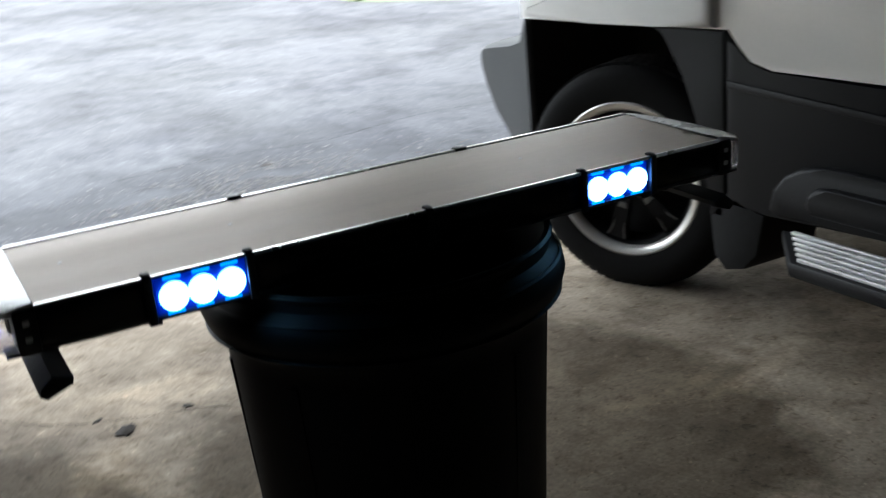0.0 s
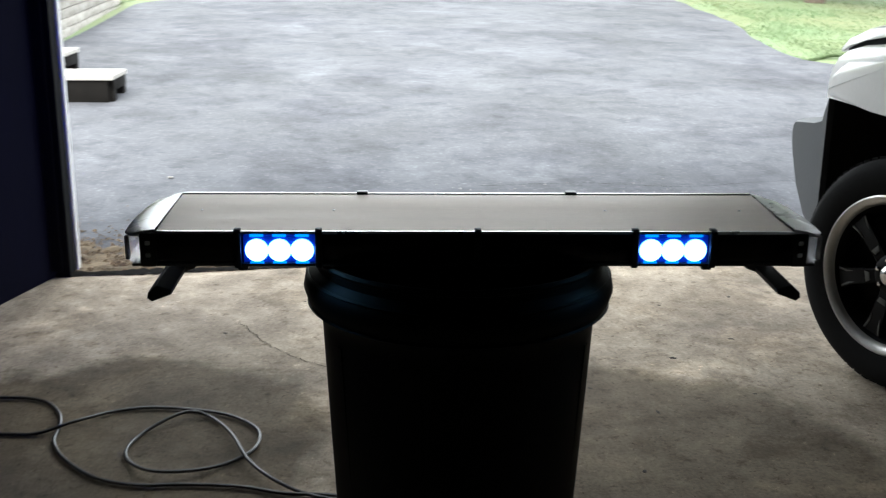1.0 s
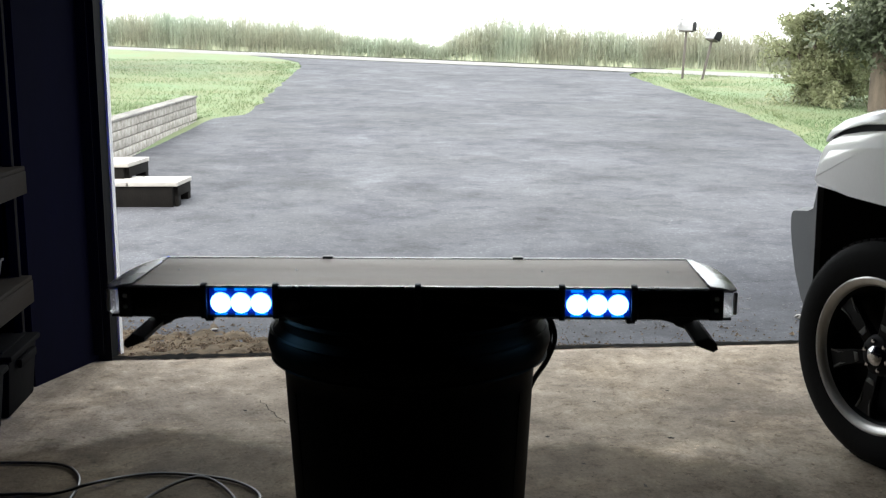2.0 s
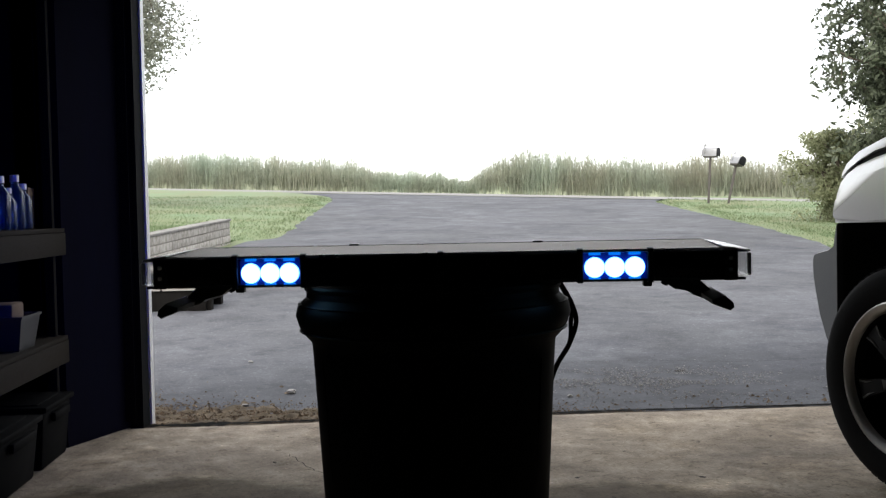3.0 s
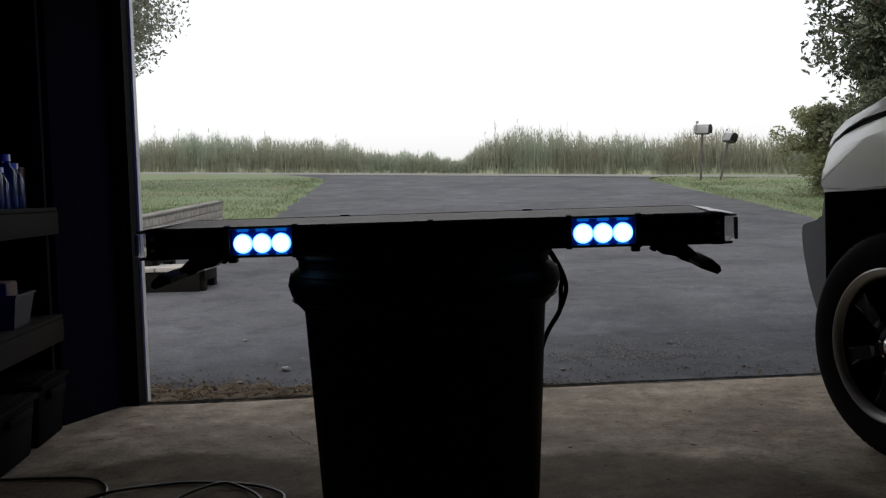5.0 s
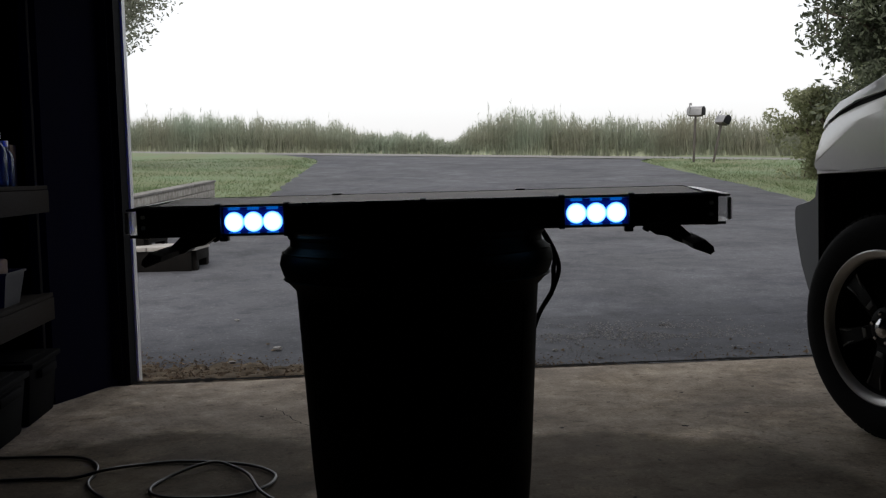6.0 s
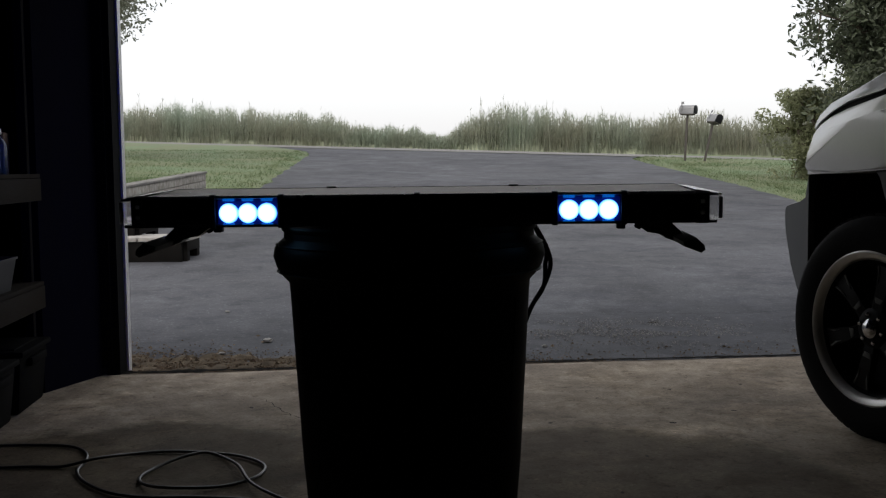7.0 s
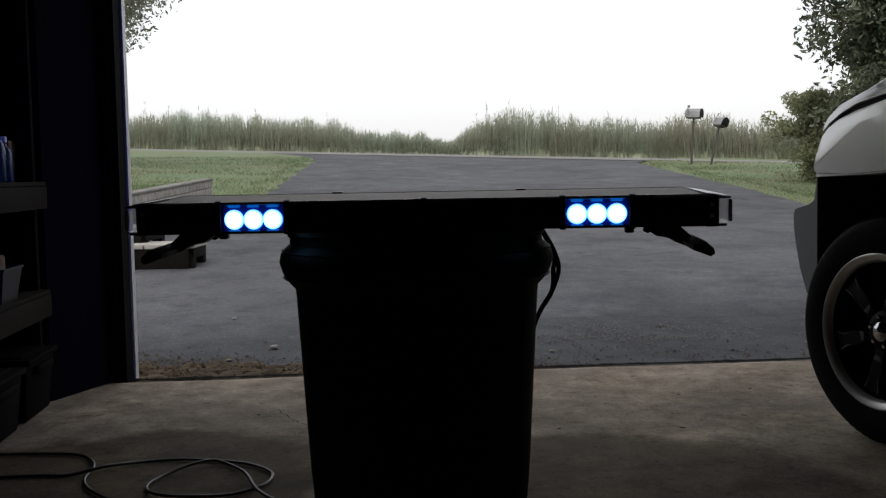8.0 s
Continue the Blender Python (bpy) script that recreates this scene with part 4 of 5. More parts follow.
        part("wing_cladding", bm, M_CLAD, car)
        bm = bmesh.new()
        prism(bm, [(-0.50, 0.865), (-0.53, 0.825), (-0.575, 0.786), (-0.65, 0.768), (-1.48, 0.772), (-1.48, 0.44), (-0.67, 0.415), (-0.6, 0.4), (-0.50, 0.4)], x0, x1, "x", 0.008)
        part("door_cladding", bm, M_CLAD, car)
        bm = bmesh.new()                     # soft crease along the door
        xa, xb = (-0.007, 0.01) if side == 0 else (W - 0.01, W + 0.007)
        prism(bm, [(-0.505, 0.742), (-0.505, 0.72), (-1.475, 0.665), (-1.475, 0.687)], xa, xb, "x", 0.006)
        part("door_crease", bm, M_CLAD, car)
        bm = bmesh.new()                     # mud flap behind the front wheel
        xa, xb = (0.0, 0.22) if side == 0 else (W - 0.22, W)
        prism(bm, [(-0.435, 0.36), (-0.45, 0.25), (-0.49, 0.215), (-0.56, 0.235), (-0.61, 0.285), (-0.635, 0.4), (-0.5, 0.44)], xa, xb, "x", 0.008)
        part("mud_flap", bm, M_WELL, car, "black rubber mud flap")
        bm = bmesh.new()
        prism(bm, [(-1.49, 0.772), (-2.1, 0.782), (-2.2, 0.7), (-2.25, 0.55), (-2.25, 0.44), (-1.49, 0.44)], x0, x1, "x", 0.008)
        part("door_cladding", bm, M_CLAD, car)
        bm = bmesh.new()
        prism(bm, [(-3.05, 0.3), (-3.05, 0.6), (-3.0, 0.8), (-2.9, 0.866), (-3.42, 0.866), (-3.52, 0.6), (-3.5, 0.4)], x0, x1, "x", 0.008)
        part("quarter_cladding", bm, M_CLAD, car)
        bm = bmesh.new()
        s = -1 if side == 0 else 1
        xs = sorted((x0 if side == 0 else x1, (x0 if side == 0 else x1) + s * 0.03))
        prism(bm, [(-0.676, 0.433), (-0.69, 0.49), (-0.725, 0.53), (-0.78, 0.56), (-0.86, 0.572), (-2.1, 0.575), (-2.16, 0.52), (-2.16, 0.44), (-1.0, 0.44), (-0.72, 0.418)], *xs, "x", 0.014, seg=3)
        sill = part("sill_moulding", bm, M_CLAD, car, "rounded dark sill moulding")
        bm = bmesh.new()
        xs = sorted(((x0 if side == 0 else x1) + s * 0.02, (x0 if side == 0 else x1) + s * 0.06))
        prism(bm, [(-0.822, 0.475), (-0.826, 0.505), (-0.85, 0.527), (-0.89, 0.532), (-2.0, 0.535), (-2.05, 0.51), (-2.05, 0.465), (-0.84, 0.458)], *xs, "x", 0.014, seg=3)
        part("sill_step", bm, M_CLAD, sill)
        # running board
        bm = bmesh.new()
        edge = x0 if side == 0 else x1
        prism(bm, [(edge - s * 0.02, -0.68), (edge + s * 0.15, -0.865), (edge + s * 0.15, -2.1), (edge - s * 0.02, -2.1)], 0.335, 0.375, "z", 0.01)
        boardp = part("running_board", bm, M_CLAD, car, "running board with pale ribs")
        for i in range(6):
            bm = bmesh.new()
            off = -0.01 + 0.027 * i
            xa = edge + s * off
            box(bm, min(xa, xa + s * 0.013), max(xa, xa + s * 0.013), -2.08, -0.72 - 1.09 * (off + 0.02), 0.373, 0.384, 0.003)
            part("rib", bm, M_CAPWHITE, boardp)
    bm = bmesh.new()
    box(bm, 0.0, W, -3.6, -3.4, 0.42, 0.8, 0.05, 3)
    part("rear_bumper", bm, M_BUMPER, car)
    wheel(car, Matrix.Translation((0.072, 0.023, 0.36)) @ Matrix.Rotation(radians(25), 4, "Z"))
    wheel(car, Matrix.Translation((W - 0.10, 0.0, 0.36)) @ Matrix.Rotation(radians(205), 4, "Z"))
    wheel(car, Matrix.Translation((0.05, -2.65, 0.36)))
    wheel(car, Matrix.Translation((W - 0.05, -2.65, 0.36)) @ Matrix.Rotation(radians(180), 4, "Z"))


suv()


# ---- shelves and what stands on them ----
SH = pose(-1.625, 1.86, 0, 0, 0, 8.0)       # x away from the room is negative, y towards the door


def shelf_unit():
    s = thing("shelf_unit", SH, "rough lumber shelf unit along the side wall", "shelf")
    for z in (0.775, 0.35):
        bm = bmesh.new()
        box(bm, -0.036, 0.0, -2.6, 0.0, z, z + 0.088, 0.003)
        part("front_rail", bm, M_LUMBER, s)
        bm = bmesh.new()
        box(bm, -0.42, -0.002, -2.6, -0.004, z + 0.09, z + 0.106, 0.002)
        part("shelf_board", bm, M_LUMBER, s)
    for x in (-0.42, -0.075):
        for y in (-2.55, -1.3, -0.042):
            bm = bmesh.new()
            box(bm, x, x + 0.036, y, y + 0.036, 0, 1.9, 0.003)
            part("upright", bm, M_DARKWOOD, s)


def tote(m, w, d, h, label):
    t = thing("storage_tote", m, label, "tote", "storage totes under the shelves")
    bm = bmesh.new()
    vs = box(bm, -w / 2, w / 2, -d / 2, d / 2, 0, h, 0.012)
    for v in bm.verts:
        k = 0.9 + 0.1 * v.co.z / h
        v.co.x *= k
        v.co.y *= k
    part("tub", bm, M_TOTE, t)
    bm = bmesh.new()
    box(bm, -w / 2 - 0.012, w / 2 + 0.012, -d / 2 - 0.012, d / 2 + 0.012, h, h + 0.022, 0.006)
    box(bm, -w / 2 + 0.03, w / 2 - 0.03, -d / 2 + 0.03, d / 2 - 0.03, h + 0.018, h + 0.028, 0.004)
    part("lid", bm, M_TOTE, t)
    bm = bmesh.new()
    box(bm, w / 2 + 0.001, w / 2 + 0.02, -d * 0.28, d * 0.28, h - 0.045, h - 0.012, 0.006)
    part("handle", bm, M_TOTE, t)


def bottle(m, h, r, material, label):
    b = thing("bottle", m, label, "bottle", "bottles on the shelf")
    bm = bmesh.new()
    lathe(bm, [(r * 0.9, 0), (r, 0.006), (r, h * 0.62), (r * 0.85, h * 0.72), (r * 0.4, h * 0.82), (r * 0.38, h * 0.9)], 20)
    part("flask", bm, material, b)
    bm = bmesh.new()
    lathe(bm, [(r * 0.46, h * 0.88), (r * 0.46, h), (r * 0.4, h * 1.01)], 16)
    part("cap", bm, M_CAPWHITE, b)


def tub(m, w, d, h, label):
    t = thing("plastic_tub", m, label, "tub")
    bm = bmesh.new()
    o = [(-w / 2, -d / 2), (w / 2, -d / 2), (w / 2, d / 2), (-w / 2, d / 2)]
    rows = []
    for f, z in ((0.8, 0.0), (1.0, h), (1.06, h), (1.06, h + 0.008), (0.97, h + 0.008), (0.78, 0.006)):
        rows.append([bm.verts.new((x * f, y * f, z)) for x, y in o])
    for a, b in zip(rows, rows[1:]):
        for i in range(4):
            bm.faces.new((a[i], a[(i + 1) % 4], b[(i + 1) % 4], b[i]))
    bm.faces.new(rows[0][::-1])
    bm.faces.new(rows[-1])
    part("shell", bm, M_TUB, t, smooth=0)
    bm = bmesh.new()
    box(bm, -w * 0.3, w * 0.25, -d * 0.3, d * 0.3, 0.02, h + 0.05, 0.01)
    part("inner_box", bm, M_CARD, t)


def carton(m, w, d, h, label):
    c = thing("carton", m, label, "box", "cartons on the shelves")
    bm = bmesh.new()
    box(bm, -w / 2, w / 2, -d / 2, d / 2, 0, h, 0.003)
    part("case", bm, M_CARD, c)
    bm = bmesh.new()
    box(bm, -0.025, 0.025, -d / 2 - 0.0015, d / 2 + 0.0015, h - 0.04, h + 0.0015)
    part("tape", bm, M_TUB, c)


shelf_unit()
tote(SH @ pose(-0.17, -0.22, 0), 0.36, 0.36, 0.215, "black lidded storage tote on the garage floor")
tote(SH @ pose(-0.17, -0.68, 0), 0.36, 0.44, 0.2, "low black lidded storage tote on the floor")
tote(SH @ pose(-0.17, -1.2, 0), 0.36, 0.5, 0.22, "wide black lidded storage tote on the floor")
for y, h, r in ((-0.2, 0.17, 0.034), (-0.29, 0.2, 0.036), (-0.37, 0.15, 0.03), (-0.46, 0.19, 0.038)):
    bottle(SH @ pose(-0.1, y, 0.881), h, r, M_BOTTLE, "translucent bottle standing on the shelf, tinted for blue lamp light")
carton(SH @ pose(-0.2, -0.1, 0.881, 0, 0, 6), 0.2, 0.12, 0.16, "small brown carton on the upper shelf")
tub(SH @ pose(-0.1, -0.43, 0.456), 0.17, 0.22, 0.115, "cloudy white plastic tub of odds and ends, darkened for shade")
carton(SH @ pose(-0.2, -0.9, 0.456, 0, 0, -5), 0.25, 0.3, 0.2, "brown carton on the lower shelf")


# ---- cords and litter on the floor ----
def cord():
    bm = bmesh.new()
    Z = 0.006
    a = [(-1.62, 1.02), (-1.33, 1.035), (-1.2, 1.015), (-1.125, 0.935), (-1.09, 0.84), (-1.075, 0.735), (-1.015, 0.63), (-0.905, 0.525), (-0.79, 0.485), (-0.67, 0.487), (-0.53, 0.472), (-0.42, 0.437), (-0.28, 0.42), (-0.05, 0.33)]
    tube(bm, smooth_line([(x, y, Z) for x, y in a]), 0.0049)
    c = part("extension_cord", bm, M_CORD)
    tagged(c, "dark extension cord lying in loose loops on the concrete", "cord")
    bm = bmesh.new()
    b = [(-1.5, 0.75), (-1.24, 0.782), (-1.14, 0.787), (-1.05, 0.84), (-0.965, 0.93), (-0.87, 0.957), (-0.755, 0.945), (-0.635, 0.905), (-0.55, 0.83), (-0.522, 0.755), (-0.535, 0.668), (-0.605, 0.588), (-0.7, 0.535), (-0.785, 0.547), (-0.85, 0.625), (-0.868, 0.693), (-0.85, 0.78), (-0.79, 0.86), (-0.735, 0.905), (-0.675, 0.885), (-0.6, 0.757), (-0.535, 0.605), (-0.46, 0.497), (-0.36, 0.43), (-0.2, 0.37)]
    pts = []
    for i, (x, y) in enumerate(b):
        pts.append((x, y, Z + (0.011 if i in (3, 12, 13, 17, 18, 20, 21, 22) else 0)))
    tube(bm, smooth_line(pts), 0.0049)
    part("loop", bm, M_CORD, c)


cord()


def litter(name, x, y, size, material, label, category, seed, base=0.0):
    rnd = random.Random(seed)
    bm = bmesh.new()
    bmesh.ops.create_icosphere(bm, subdivisions=3, radius=size)
    for v in bm.verts:
        k = 1 + 0.55 * noise.noise(v.co / size * 1.3 + Vector((seed, 0, 0))) + 0.45 * noise.noise(v.co / size * 3.7 + Vector((0, seed, 0)))
        v.co = Vector((v.co.x * k * 1.3, v.co.y * k * 0.8, v.co.z * k * (0.5 if material != M_DEADLEAF else 0.16)))
    zmin = min(v.co.z for v in bm.verts)
    for v in bm.verts:
        v.co.z -= zmin
    ob = part(name, bm, material, smooth=60 if material != M_DEADLEAF else 12)
    ob.matrix_basis = pose(x, y, base - 0.001, 0, 0, rnd.uniform(0, 360))
    return tagged(ob, label, category)


litter("dead_leaf", -0.28, 1.155, 0.024, M_DEADLEAF, "crumpled dark dead leaf on the concrete", "leaf", 1)
for i, (x, y, s) in enumerate(((-0.33, 1.27, 0.01), (0.77, 1.35, 0.009), (1.02, 1.53, 0.008), (0.62, 0.92, 0.007), (0.55, 1.75, 0.006), (0.95, 1.05, 0.006), (-0.1, 1.2, 0.012), (0.35, 1.35, 0.006), (0.5, 0.55, 0.006), (1.15, 2.0, 0.007), (-0.75, 1.6, 0.007), (-0.5, 1.95, 0.006), (0.85, 1.9, 0.006), (0.45, 1.1, 0.005))):
    litter("dirt_crumb", x, y, s, M_DEADLEAF, "small dark crumb of dirt on the concrete", "dirt", 10 + i)["group"] = "crumbs on the floor"
for i, (x, y, s) in enumerate(((1.06, 3.72, 0.02), (-1.03, 3.25, 0.022), (0.42, 3.1, 0.012), (-1.2, 2.95, 0.014), (0.2, 3.4, 0.01), (1.75, 3.25, 0.02), (-1.45, 4.1, 0.012), (0.8, 3.35, 0.01))):
    litter("stone", x, y, s, M_STONE if i else M_DEADLEAF, "loose stone on the asphalt" if i else "dark lump of dirt on the asphalt", "stone", 40 + i, rise(x, y))["group"] = "loose stones on the drive"


def grit():
    """Leaf litter and gravel gathered along the threshold."""
    rnd = random.Random(5)
    verts, faces = [], []
    for i in range(8000):
        u = rnd.random() ** 1.8 * 2.4
        v = 0.03 + abs(rnd.gauss(0, 0.27)) * (1.25 - 0.45 * u)
        if rnd.random() < 0.12:
            u, v = rnd.uniform(0, 4), 0.03 + abs(rnd.gauss(0, 0.3))
        p = DOOR @ Vector((u - 0.15, v, 0))
        s = rnd.uniform(0.0025, 0.007) * (2.2 if rnd.random() < 0.08 else 1)
        z = rise(p.x, p.y) + 0.007
        b = len(verts)
        a = rnd.uniform(0, 6.28)
        for k in range(3):
            verts.append((p.x + s * math.cos(a + 2.1 * k) * rnd.uniform(0.7, 1.6), p.y + s * math.sin(a + 2.1 * k), z - 0.001))
        verts.append((p.x, p.y, z + s * rnd.uniform(0.3, 1.0)))
        faces += [(b, b + 1, b + 3), (b + 1, b + 2, b + 3), (b + 2, b, b + 3)]
    tagged(raw("threshold_grit", verts, faces, M_GRIT), "brown leaf grit and gravel along the slab edge", "grit", kind="stuff")


grit()


def gravel_patch():
    """Loose pale chips where the asphalt has worn down to its stone."""
    rnd = random.Random(77)
    verts, faces = [], []
    for i in range(3200):
        x, y = rnd.gauss(0.85, 0.42), rnd.gauss(3.45, 0.2)
        if noise.noise((x * 4, y * 6, 2)) < -0.1 or y < 2.75:
            continue
        s = rnd.uniform(0.0025, 0.0065)
        z = rise(x, y) + 0.004
        b = len(verts)
        a = rnd.uniform(0, 6.28)
        for k in range(4):
            verts.append((x + s * math.cos(a + 1.57 * k) * rnd.uniform(0.7, 1.4), y + s * math.sin(a + 1.57 * k), z))
        verts.append((x + rnd.uniform(-0.3, 0.3) * s, y, z + s * rnd.uniform(0.5, 1.1)))
        faces += [(b + k, b + (k + 1) % 4, b + 4) for k in range(4)]
    tagged(raw("gravel_patch", verts, faces, M_CHIPPINGS), "pale loose gravel chips on the worn asphalt", "gravel", kind="stuff")


gravel_patch()


def soil_drift():
    """A thin drift of soil on the asphalt beside the jamb."""
    verts, faces = [], []
    n, k = 150, 16
    for i in range(n + 1):
        u = -0.1 + 1.9 * i / n
        reach = (0.6 * (1 - (u / 1.85) ** 2) if u > 0 else 0.6) * (1 + 0.6 * noise.noise((u * 4, 1, 1)) + 0.25 * noise.noise((u * 13, 1, 2)))
        for j in range(k + 1):
            v = 0.022 + max(0.01, reach) * j / k
            p = DOOR @ Vector((u, v, 0))
            bump = 0.001 - 0.006 * (j / k) + 0.014 * noise.noise((u * 9, v * 16, 0)) + 0.008 * noise.noise((u * 30, v * 40, 5))
            verts.append((p.x, p.y, rise(p.x, p.y) + (bump + 0.009 if j < k else -0.004)))
    for i in range(n):
        for j in range(k):
            a = i * (k + 1) + j
            faces.append((a, a + k + 1, a + k + 2, a + 1))
    tagged(raw("soil_drift", verts, faces, M_SOIL, smooth=True), "thin brown soil drift against the slab edge", "soil", kind="stuff")


soil_drift()


def crack(points, w, name="floor_crack", label="fine dark crack in the concrete floor"):
    rnd = random.Random(len(points))
    line = smooth_line([(x, y, 0.004) for x, y in points], 8)
    if points[0][1] > 2.9:
        line = [Vector((p.x, p.y, rise(p.x, p.y) + 0.006)) for p in line]
    verts, faces = [], []
    for i, p in enumerate(line):
        d = (line[min(i + 1, len(line) - 1)] - line[max(i - 1, 0)]).normalized()
        nrm = Vector((-d.y, d.x, 0))
        j = rnd.gauss(0, 0.004)
        ww = w * rnd.uniform(0.4, 1.2)
        verts += [tuple(p + nrm * (j - ww)), tuple(p + nrm * (j + ww))]
    for i in range(len(line) - 1):
        faces.append((2 * i, 2 * i + 1, 2 * i + 3, 2 * i + 2))
    tagged(raw(name, verts, faces, M_CRACK), label, "crack", kind="structure")


crack([(-0.72, 1.72), (-0.6, 1.5), (-0.52, 1.4), (-0.38, 1.28), (-0.2, 1.2), (0.0, 1.12)], 0.0017)


for pts, w in (([(0.3, 3.95), (0.9, 4.02), (1.5, 3.95), (2.2, 4.1), (3.2, 4.0)], 0.0022),):
    crack(pts, w, "drive_crack", "dark weathered crack in the asphalt")


def slab_joint():
    rnd = random.Random(17)
    verts, faces = [], []
    for i in range(221):
        u = -0.1 + 5.0 * i / 220
        e = 0.02 * noise.noise((u * 0.8, 0, 2)) + 0.012 * noise.noise((u * 3, 0, 7))
        w = rnd.uniform(0.01, 0.026) * (1 + 1.1 * max(0, noise.noise((u * 5, 3, 3))) + 0.9 * max(0, 0.5 - u))
        for v, z in ((0.004 + e - w, -0.004), (0.02 + e + w, -0.006)):
            verts.append(tuple(DOOR @ Vector((u, v, z))))
    for i in range(220):
        faces.append((2 * i, 2 * i + 1, 2 * i + 3, 2 * i + 2))
    tagged(raw("slab_joint", verts, faces, M_CRACK), "dark dirt-filled joint along the slab edge", "joint", kind="structure")


slab_joint()


# ---- outside: steps, timber wall, mailboxes ----
def wooden_step(m, w, d, h, label, boards):
    """A box step: legs, skirt boards and a top of separate boards."""
    s = thing("wooden_step", m, label, "step", "wooden steps by the house")
    for i in range(boards):
        bm = bmesh.new()
        x0 = -w / 2 + i * w / boards
        box(bm, x0 + 0.006, x0 + w / boards - 0.006, -d / 2, d / 2, h - 0.035, h, 0.004)
        part("tread_board", bm, M_TIMBER_TOP, s)
    # Riser, legs and skirt are far darker than the treads
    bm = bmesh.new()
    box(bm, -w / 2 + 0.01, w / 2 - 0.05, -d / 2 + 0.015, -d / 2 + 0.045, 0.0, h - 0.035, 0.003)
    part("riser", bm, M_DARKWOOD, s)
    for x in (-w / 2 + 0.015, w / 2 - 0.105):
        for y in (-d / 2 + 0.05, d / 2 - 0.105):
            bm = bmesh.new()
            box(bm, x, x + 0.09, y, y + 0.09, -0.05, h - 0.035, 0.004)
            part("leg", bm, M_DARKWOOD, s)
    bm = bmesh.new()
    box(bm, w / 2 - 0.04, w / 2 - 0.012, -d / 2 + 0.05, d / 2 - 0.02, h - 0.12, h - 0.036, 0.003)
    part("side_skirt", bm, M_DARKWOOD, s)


wooden_step(pose(-2.73, 6.53, 0.125, 0, 0, 2), 0.82, 0.5, 0.225, "low weathered wooden step with two top boards", 2)
wooden_step(pose(-3.27, 6.85, 0.13, 0, 0, 2), 0.95, 0.65, 0.35, "taller weathered wooden step beside the low one", 3)


def timber_wall():
    wobj = thing("retaining_wall", pose(0, 0, 0), "low weathered white timber retaining wall edging the lawn", "retaining wall")
    rnd = random.Random(8)
    a, b = Vector((-3.62, 8.05, 0)), Vector((-3.88, 12.6, 0))
    d = (b - a)
    ang = math.degrees(math.atan2(d.y, d.x))
    L = d.length
    za, zb = rise(a.x, a.y) + 0.17, rise(b.x, b.y) + 0.06
    for c in range(-2, 3):
        x = -0.02
        while x < L - 0.1:
            ln = min(rnd.uniform(1.2, 2.1), L - x)
            if L - x - ln < 0.4:
                ln = L - x
            bm = bmesh.new()
            box(bm, 0.004, ln - 0.004, -0.07 + 0.008 * rnd.random(), 0.07, 0.006, 0.098, 0.008)
            o = part("timber", bm, M_TIMBER, wobj)
            p = a + d * (x / L)
            z = za + (zb - za) * x / L - 0.02 + 0.098 * c
            o.matrix_basis = pose(p.x, p.y, z, 0, 0, ang) @ Matrix.Rotation(-math.atan2(zb - za, L), 4, "Y")
            x += ln
    x = 0
    while x < L - 0.1:
        ln = min(1.6, L - x)
        bm = bmesh.new()
        box(bm, 0.003, ln - 0.003, -0.085, 0.085, 0.0, 0.028, 0.005)
        o = part("cap_board", bm, M_CAP, wobj)
        p = a + d * (x / L)
        o.matrix_basis = pose(p.x, p.y, za + (zb - za) * x / L - 0.02 + 0.298, 0, 0, ang) @ Matrix.Rotation(-math.atan2(zb - za, L), 4, "Y")
        x += ln


timber_wall()


def mailbox(m, lean, turn, tilt, label, height):
    s = thing("mailbox", m @ Matrix.Rotation(radians(lean), 4, "Y"), label, "mailbox", "roadside mailboxes")
    bm = bmesh.new()
    box(bm, -0.025, 0.025, -0.025, 0.025, -0.2, height, 0.006)
    part("post", bm, M_POST, s)
    bm = bmesh.new()
    out = [(-0.085, 0.0), (0.085, 0.0), (0.085, 0.12)] + [(0.085 * math.cos(a), 0.12 + 0.085 * math.sin(a)) for a in [math.pi * k / 8 for k in range(1, 8)]] + [(-0.085, 0.12)]
    prism(bm, out, -0.2, 0.19, "y", 0.006)
    b = part("box", bm, M_MAIL, s)
    b.matrix_basis = pose(0.0, 0.0, height, 0, tilt, turn)
    # Door near black: the shade on this end is put into its colour
    bm = bmesh.new()
    prism(bm, [(x * 1.04, z * 1.02) for x, z in out], -0.212, -0.195, "y", 0.003)
    part("door", bm, M_CLAD, b, "rounded mailbox door, its shade put in the colour")
    bm = bmesh.new()
    box(bm, -0.096, -0.088, 0.1, 0.13, 0.05, 0.27, 0.002)
    box(bm, -0.096, -0.088, 0.06, 0.13, 0.22, 0.28, 0.002)
    part("flag", bm, M_MAIL, b)
    bm = bmesh.new()
    box(bm, -0.075, 0.075, -0.16, 0.16, -0.03, -0.002, 0.003)
    part("support_board", bm, M_POST, b)


mailbox(pose(4.79, 23.5, rise(4.79, 23.5) + 0.03), 3.0, 52, 2, "grey metal mailbox on an upright post by the road", 1.13)
mailbox(pose(5.23, 23.4, rise(5.23, 23.4) + 0.03), 12.0, 20, 14, "grey metal mailbox on a leaning post by the road", 0.95)


